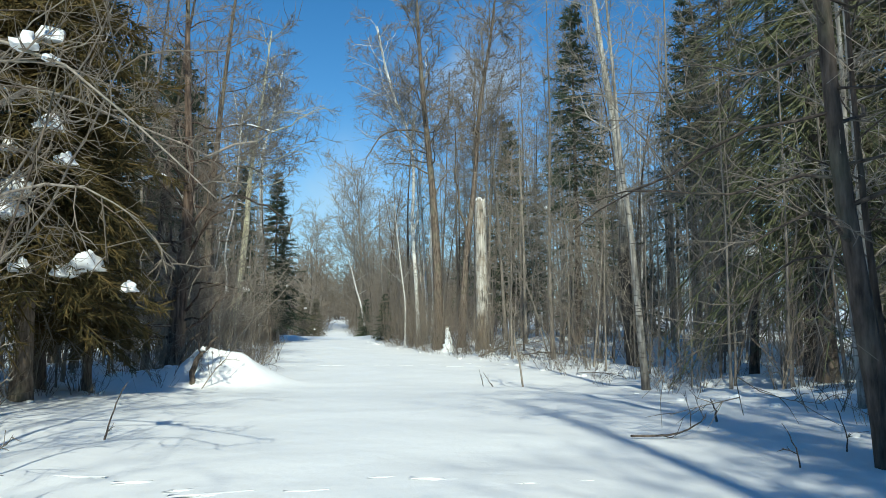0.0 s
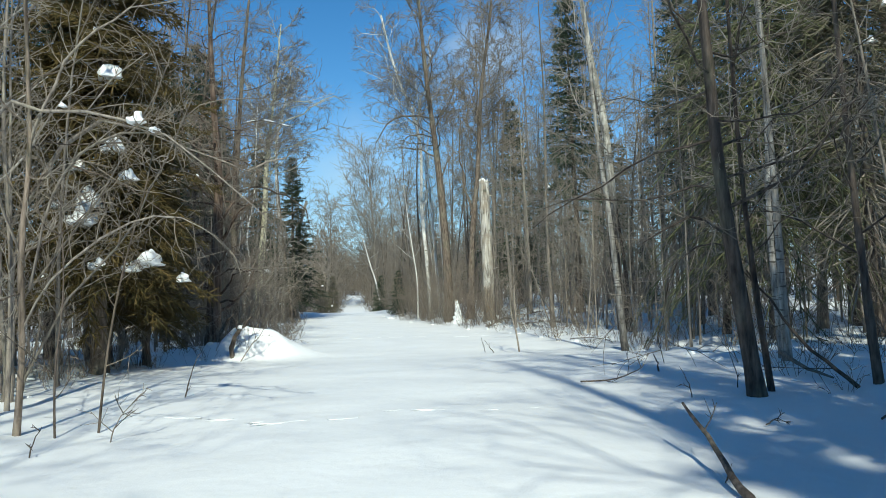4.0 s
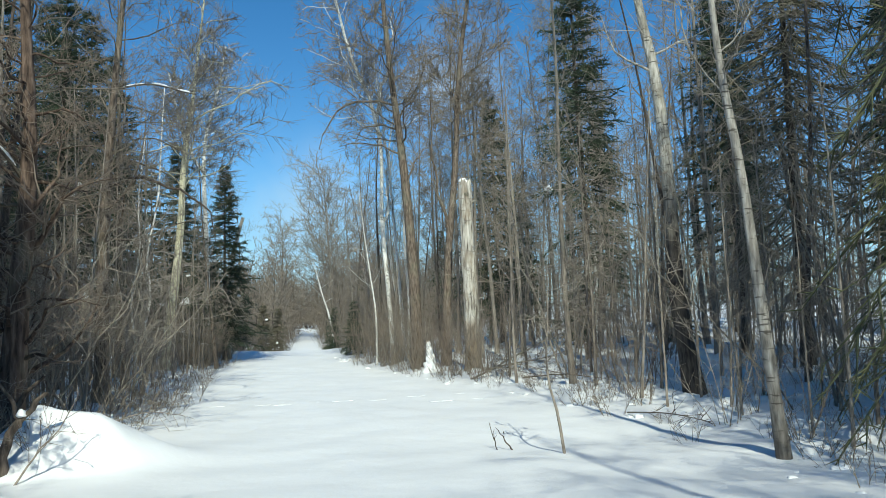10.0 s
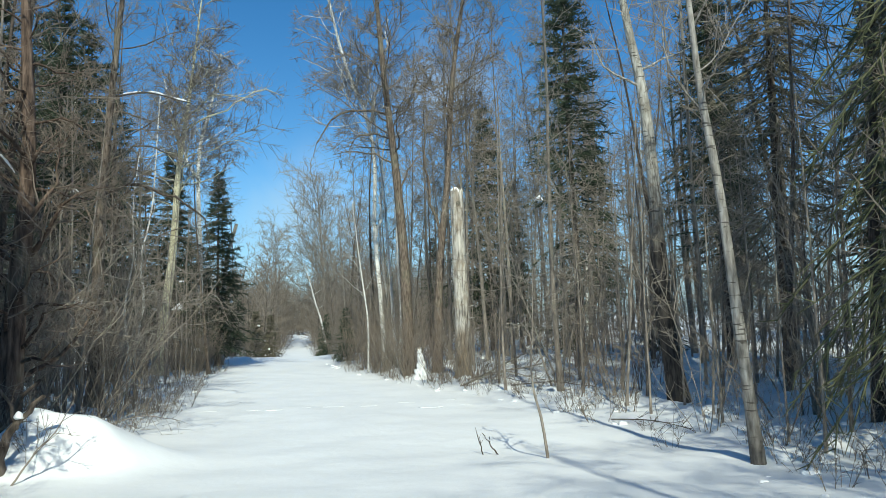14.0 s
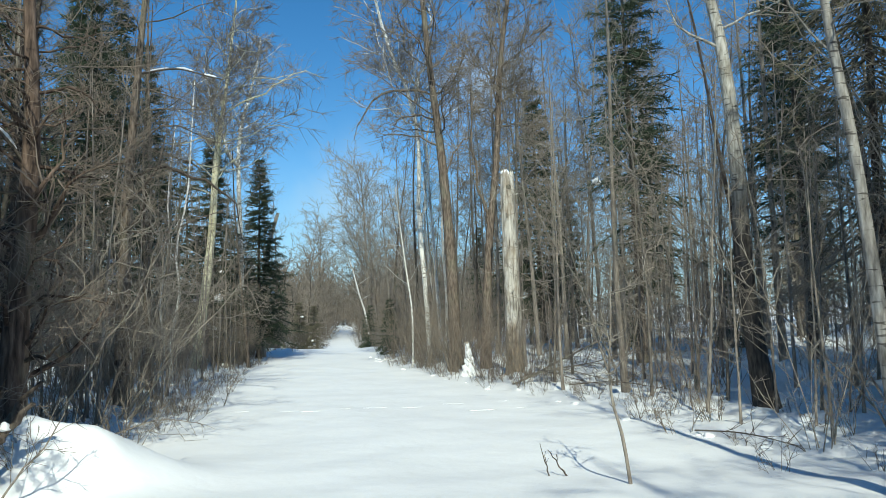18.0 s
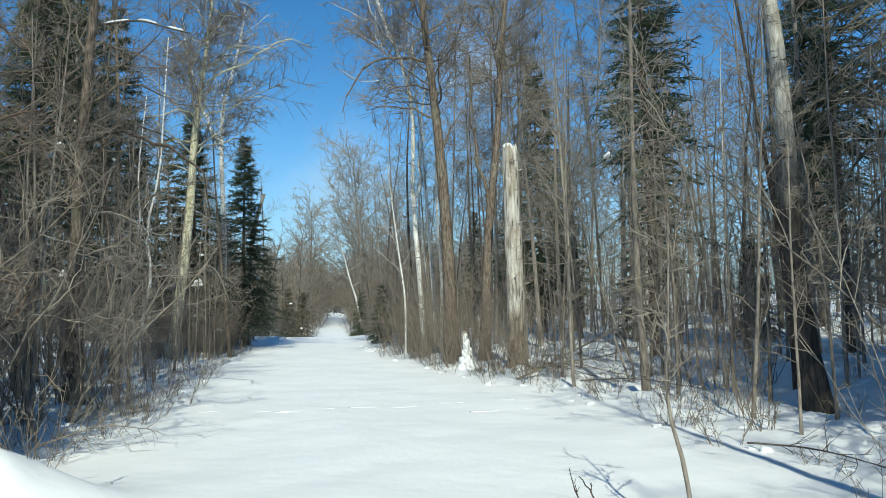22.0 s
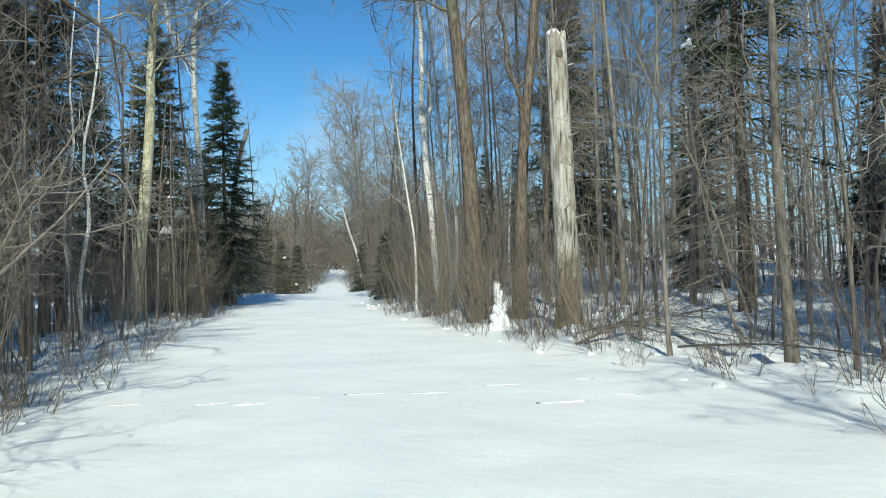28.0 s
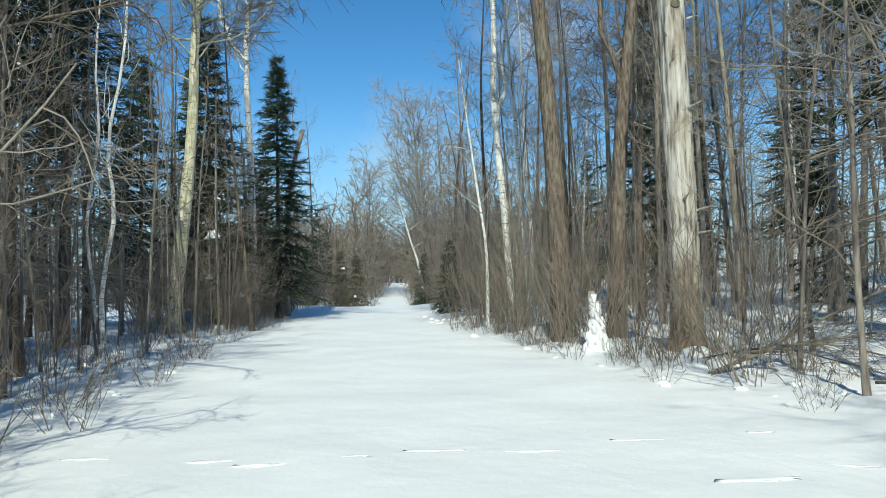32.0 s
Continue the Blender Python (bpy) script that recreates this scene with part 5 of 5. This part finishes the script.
extra_limb(brown_ash, [(-8.92, 27, 6.75), (-8.3, 27.2, 6.6), (-7.75, 27.4, 6.36), (-7.42, 27.5, 6.11), (-7.2, 27.5, 5.6)], 0.03, DARK, TWIG_BROWN, 8)


def fallen_branch(ends, r, seed, label, shoots=6, length=0.5, bark_material=DARK):
    rng = random.Random(seed)
    x, y, z = ends[0]
    base = np.array((x, y, ground_z(x, y)))
    pts = smooth_spine([np.array((a, b, ground_z(a, b) + c)) - base for a, b, c in ends], 10)
    for k in range(1, 10):
        j = 0.55 * min(r, 0.02)
        pts[k] += np.array([rng.gauss(0, j), rng.gauss(0, j), abs(rng.gauss(0, 0.5 * j))])
    t = Tubes()
    t.add(pts, np.linspace(r, r * 0.35, 10), 6)
    spread_out(rng, t, pts, r * 0.6, shoots, length, 3, spread=45, lift=0.04, twig_r=0.0035)
    ob = new("fallen_branch", t.mesh("fallen_branch", bark_material))
    ob.location = base
    tagged(ob, label, "branch", "branches on the snow")


fallen_branch([(1.46, 1.38, 0.01), (1.48, 1.7, 0.06), (1.5, 2.1, 0.15), (1.5, 2.5, 0.27)], 0.024, 1, "dark broken branch lying on the snow", 2, 0.25)
fallen_branch([(1.42, 5.6, 0.02), (1.7, 5.6, 0.03), (2.0, 5.85, 0.07), (2.25, 6.3, 0.13)], 0.010, 2, "thin dark branch lying on the snow", 3, 0.4)
fallen_branch([(3.81, 4.92, 0.0), (3.6, 4.92, 0.2), (3.35, 4.92, 0.42), (3.1, 4.95, 0.78), (2.9, 5.0, 1.1)], 0.022, 21, "dark bare limb leaning from the snow onto a maple", 4, 0.5)
fallen_branch([(4.02, 7.0, 0.12), (3.9, 6.2, 0.10), (3.78, 5.35, 0.04)], 0.03, 22, "thin grey log half sunk in the snow", 0, 0.3, GREY)
fallen_branch([(2.36, 3.45, 0.02), (2.45, 3.48, 0.05), (2.52, 3.5, 0.02)], 0.006, 23, "small forked twig on the snow", 3, 0.1)
fallen_branch([(3.2, 3.5, 0.02), (3.33, 3.58, 0.06), (3.5, 3.66, 0.05)], 0.009, 24, "small forked twig on the snow", 4, 0.16)
fallen_branch([(2.85, 5.23, -0.05), (2.83, 5.23, 0.15), (2.78, 5.25, 0.34)], 0.006, 25, "thin dark twig standing in the snow", 1, 0.1)
fallen_branch([(2.22, 4.63, -0.05), (2.2, 4.63, 0.1), (2.13, 4.65, 0.26)], 0.006, 26, "thin dark twig standing in the snow", 1, 0.1)
fallen_branch([(2.56, 6.9, -0.05), (2.54, 6.9, 0.08), (2.5, 6.9, 0.2)], 0.014, 27, "short dark stub standing in the snow", 0, 0.1)
fallen_branch([(-2.42, 3.63, -0.05), (-2.36, 3.66, 0.15), (-2.2, 3.7, 0.34)], 0.007, 28, "small bush of bare twigs in the snow", 6, 0.22, GREY)
fallen_branch([(-2.75, 3.18, -0.05), (-2.73, 3.2, 0.1), (-2.68, 3.22, 0.2)], 0.006, 29, "small twig standing in the snow", 2, 0.12)
fallen_branch([(0.97, 13.85, -0.05), (0.86, 13.85, 0.1), (0.75, 13.85, 0.25)], 0.012, 4, "short dark stick standing in the snow", 1, 0.15)
fallen_branch([(0.78, 13.85, -0.05), (0.72, 13.85, 0.15), (0.68, 13.85, 0.31)], 0.009, 5, "short dark stick standing in the snow", 1, 0.15)
fallen_branch([(0.95, 23.4, -0.08), (1.7, 23.4, 0.22), (2.39, 23.4, 0.5), (3.2, 23.4, 0.85), (4.0, 23.4, 1.12), (5.2, 23.4, 1.5)], 0.026, 6, "fallen treetop with bare twigs beside a dead trunk", 60, 1.0, GREY)
fallen_branch([(1.1, 23.55, -0.08), (1.9, 23.3, 0.28), (2.86, 23.1, 0.45), (3.8, 23.0, 0.6), (4.9, 22.8, 0.5)], 0.02, 16, "fallen limb with dense bare twigs on the snow", 48, 1.0, GREY)
fallen_branch([(1.6, 23.4, 0.22), (2.2, 22.9, 0.3), (2.9, 22.4, 0.22), (3.5, 22.1, 0.02)], 0.015, 17, "fallen limb with bare twigs touching the snow", 32, 0.7, GREY)
fallen_branch([(1.2, 24.6, -0.05), (1.9, 23.6, 0.22), (2.6, 22.7, 0.12)], 0.018, 7, "fallen limb with bare twigs on the snow", 18, 0.6)
fallen_branch([(2.2, 21.8, 0.12), (2.9, 20.4, 0.2), (3.6, 19.0, 0.1)], 0.016, 8, "thin fallen limb on the snow", 14, 0.7)
fallen_branch([(2.9, 15.9, 0.06), (3.3, 15.2, 0.10), (3.5, 14.3, 0.07)], 0.012, 9, "thin fallen limb on the snow", 12, 0.6)
fallen_branch([(-2.74, 6.0, -0.05), (-2.69, 6.03, 0.2), (-2.6, 6.07, 0.46)], 0.009, 10, "thin twig standing in the snow", 1, 0.12)
fallen_branch([(-5.1, 14.2, -0.1), (-5.1, 14.2, 0.3), (-4.95, 14.25, 0.62), (-4.7, 14.3, 0.85)], 0.06, 11, "dark bent stub beside a snow mound", 2, 0.3)
fallen_branch([(-4.75, 16.0, 0.15), (-4.3, 16.5, 0.3), (-3.9, 17.0, 0.18)], 0.014, 12, "low heap of bare twigs on the snow", 12, 0.55, GREY)


fallen_branch([(-4.36, 12.85, -0.1), (-4.36, 12.85, 0.2), (-4.28, 12.86, 0.42), (-4.14, 12.88, 0.56), (-3.98, 12.9, 0.78)], 0.062, 13, "dark crooked stub leaning before a snow heap", 3, 0.3)
fallen_branch([(-4.22, 12.86, 0.42), (-4.26, 12.86, 0.62), (-4.36, 12.86, 0.8), (-4.5, 12.86, 1.0)], 0.028, 14, "dark forked limb above a snow heap", 4, 0.4)
fallen_branch([(-4.15, 12.6, -0.05), (-3.95, 12.65, 0.25), (-3.75, 12.7, 0.5), (-3.6, 12.75, 0.78)], 0.012, 15, "bare branched twig before a snow heap", 9, 0.4, GREY)
put("snow_clump", lump_mesh("snow_clump", 71, 0.05, 0.05, 0.06), -4.2, 12.86, ground_z(-4.3, 12.86) + 0.56, "white snow caught in the fork of a stub", "snow")


def crust_lumps():
    """Broken scraps of crust thrown in a row over the smooth track."""
    rng = random.Random(8)
    shapes = [lump_mesh("snow_scrap", 80 + k, 0.19, 0.04, 0.010, rough=0.9) for k in range(4)]
    for x, y, size in ((-4.1, 19.7, 0.8), (-3.2, 19.6, 1), (-2.75, 19.5, 0.9), (-2.2, 19.7, 0.5), (-1.65, 19.95, 0.9), (-1.0, 19.95, 1), (-0.2, 20.2, 0.8), (0.3, 19.15, 1), (0.95, 19.5, 0.7), (0.7, 20.4, 0.6),
                       (-2.22, 4.58, 0.8), (-1.76, 4.41, 0.8), (-1.4, 4.1, 0.6), (-1.2, 3.95, 0.9), (-0.71, 3.96, 0.5), (-0.32, 4.25, 0.45), (-0.03, 4.14, 0.7), (0.41, 3.99, 0.4), (0.76, 4.16, 0.35)):
        put("snow_scrap", rng.choice(shapes), x, y, ground_z(x, y) - 0.002, "flat scrap of snow crust on the track", "snow", "crust scraps on the track", rng.gauss(4, 8), size)


crust_lumps()
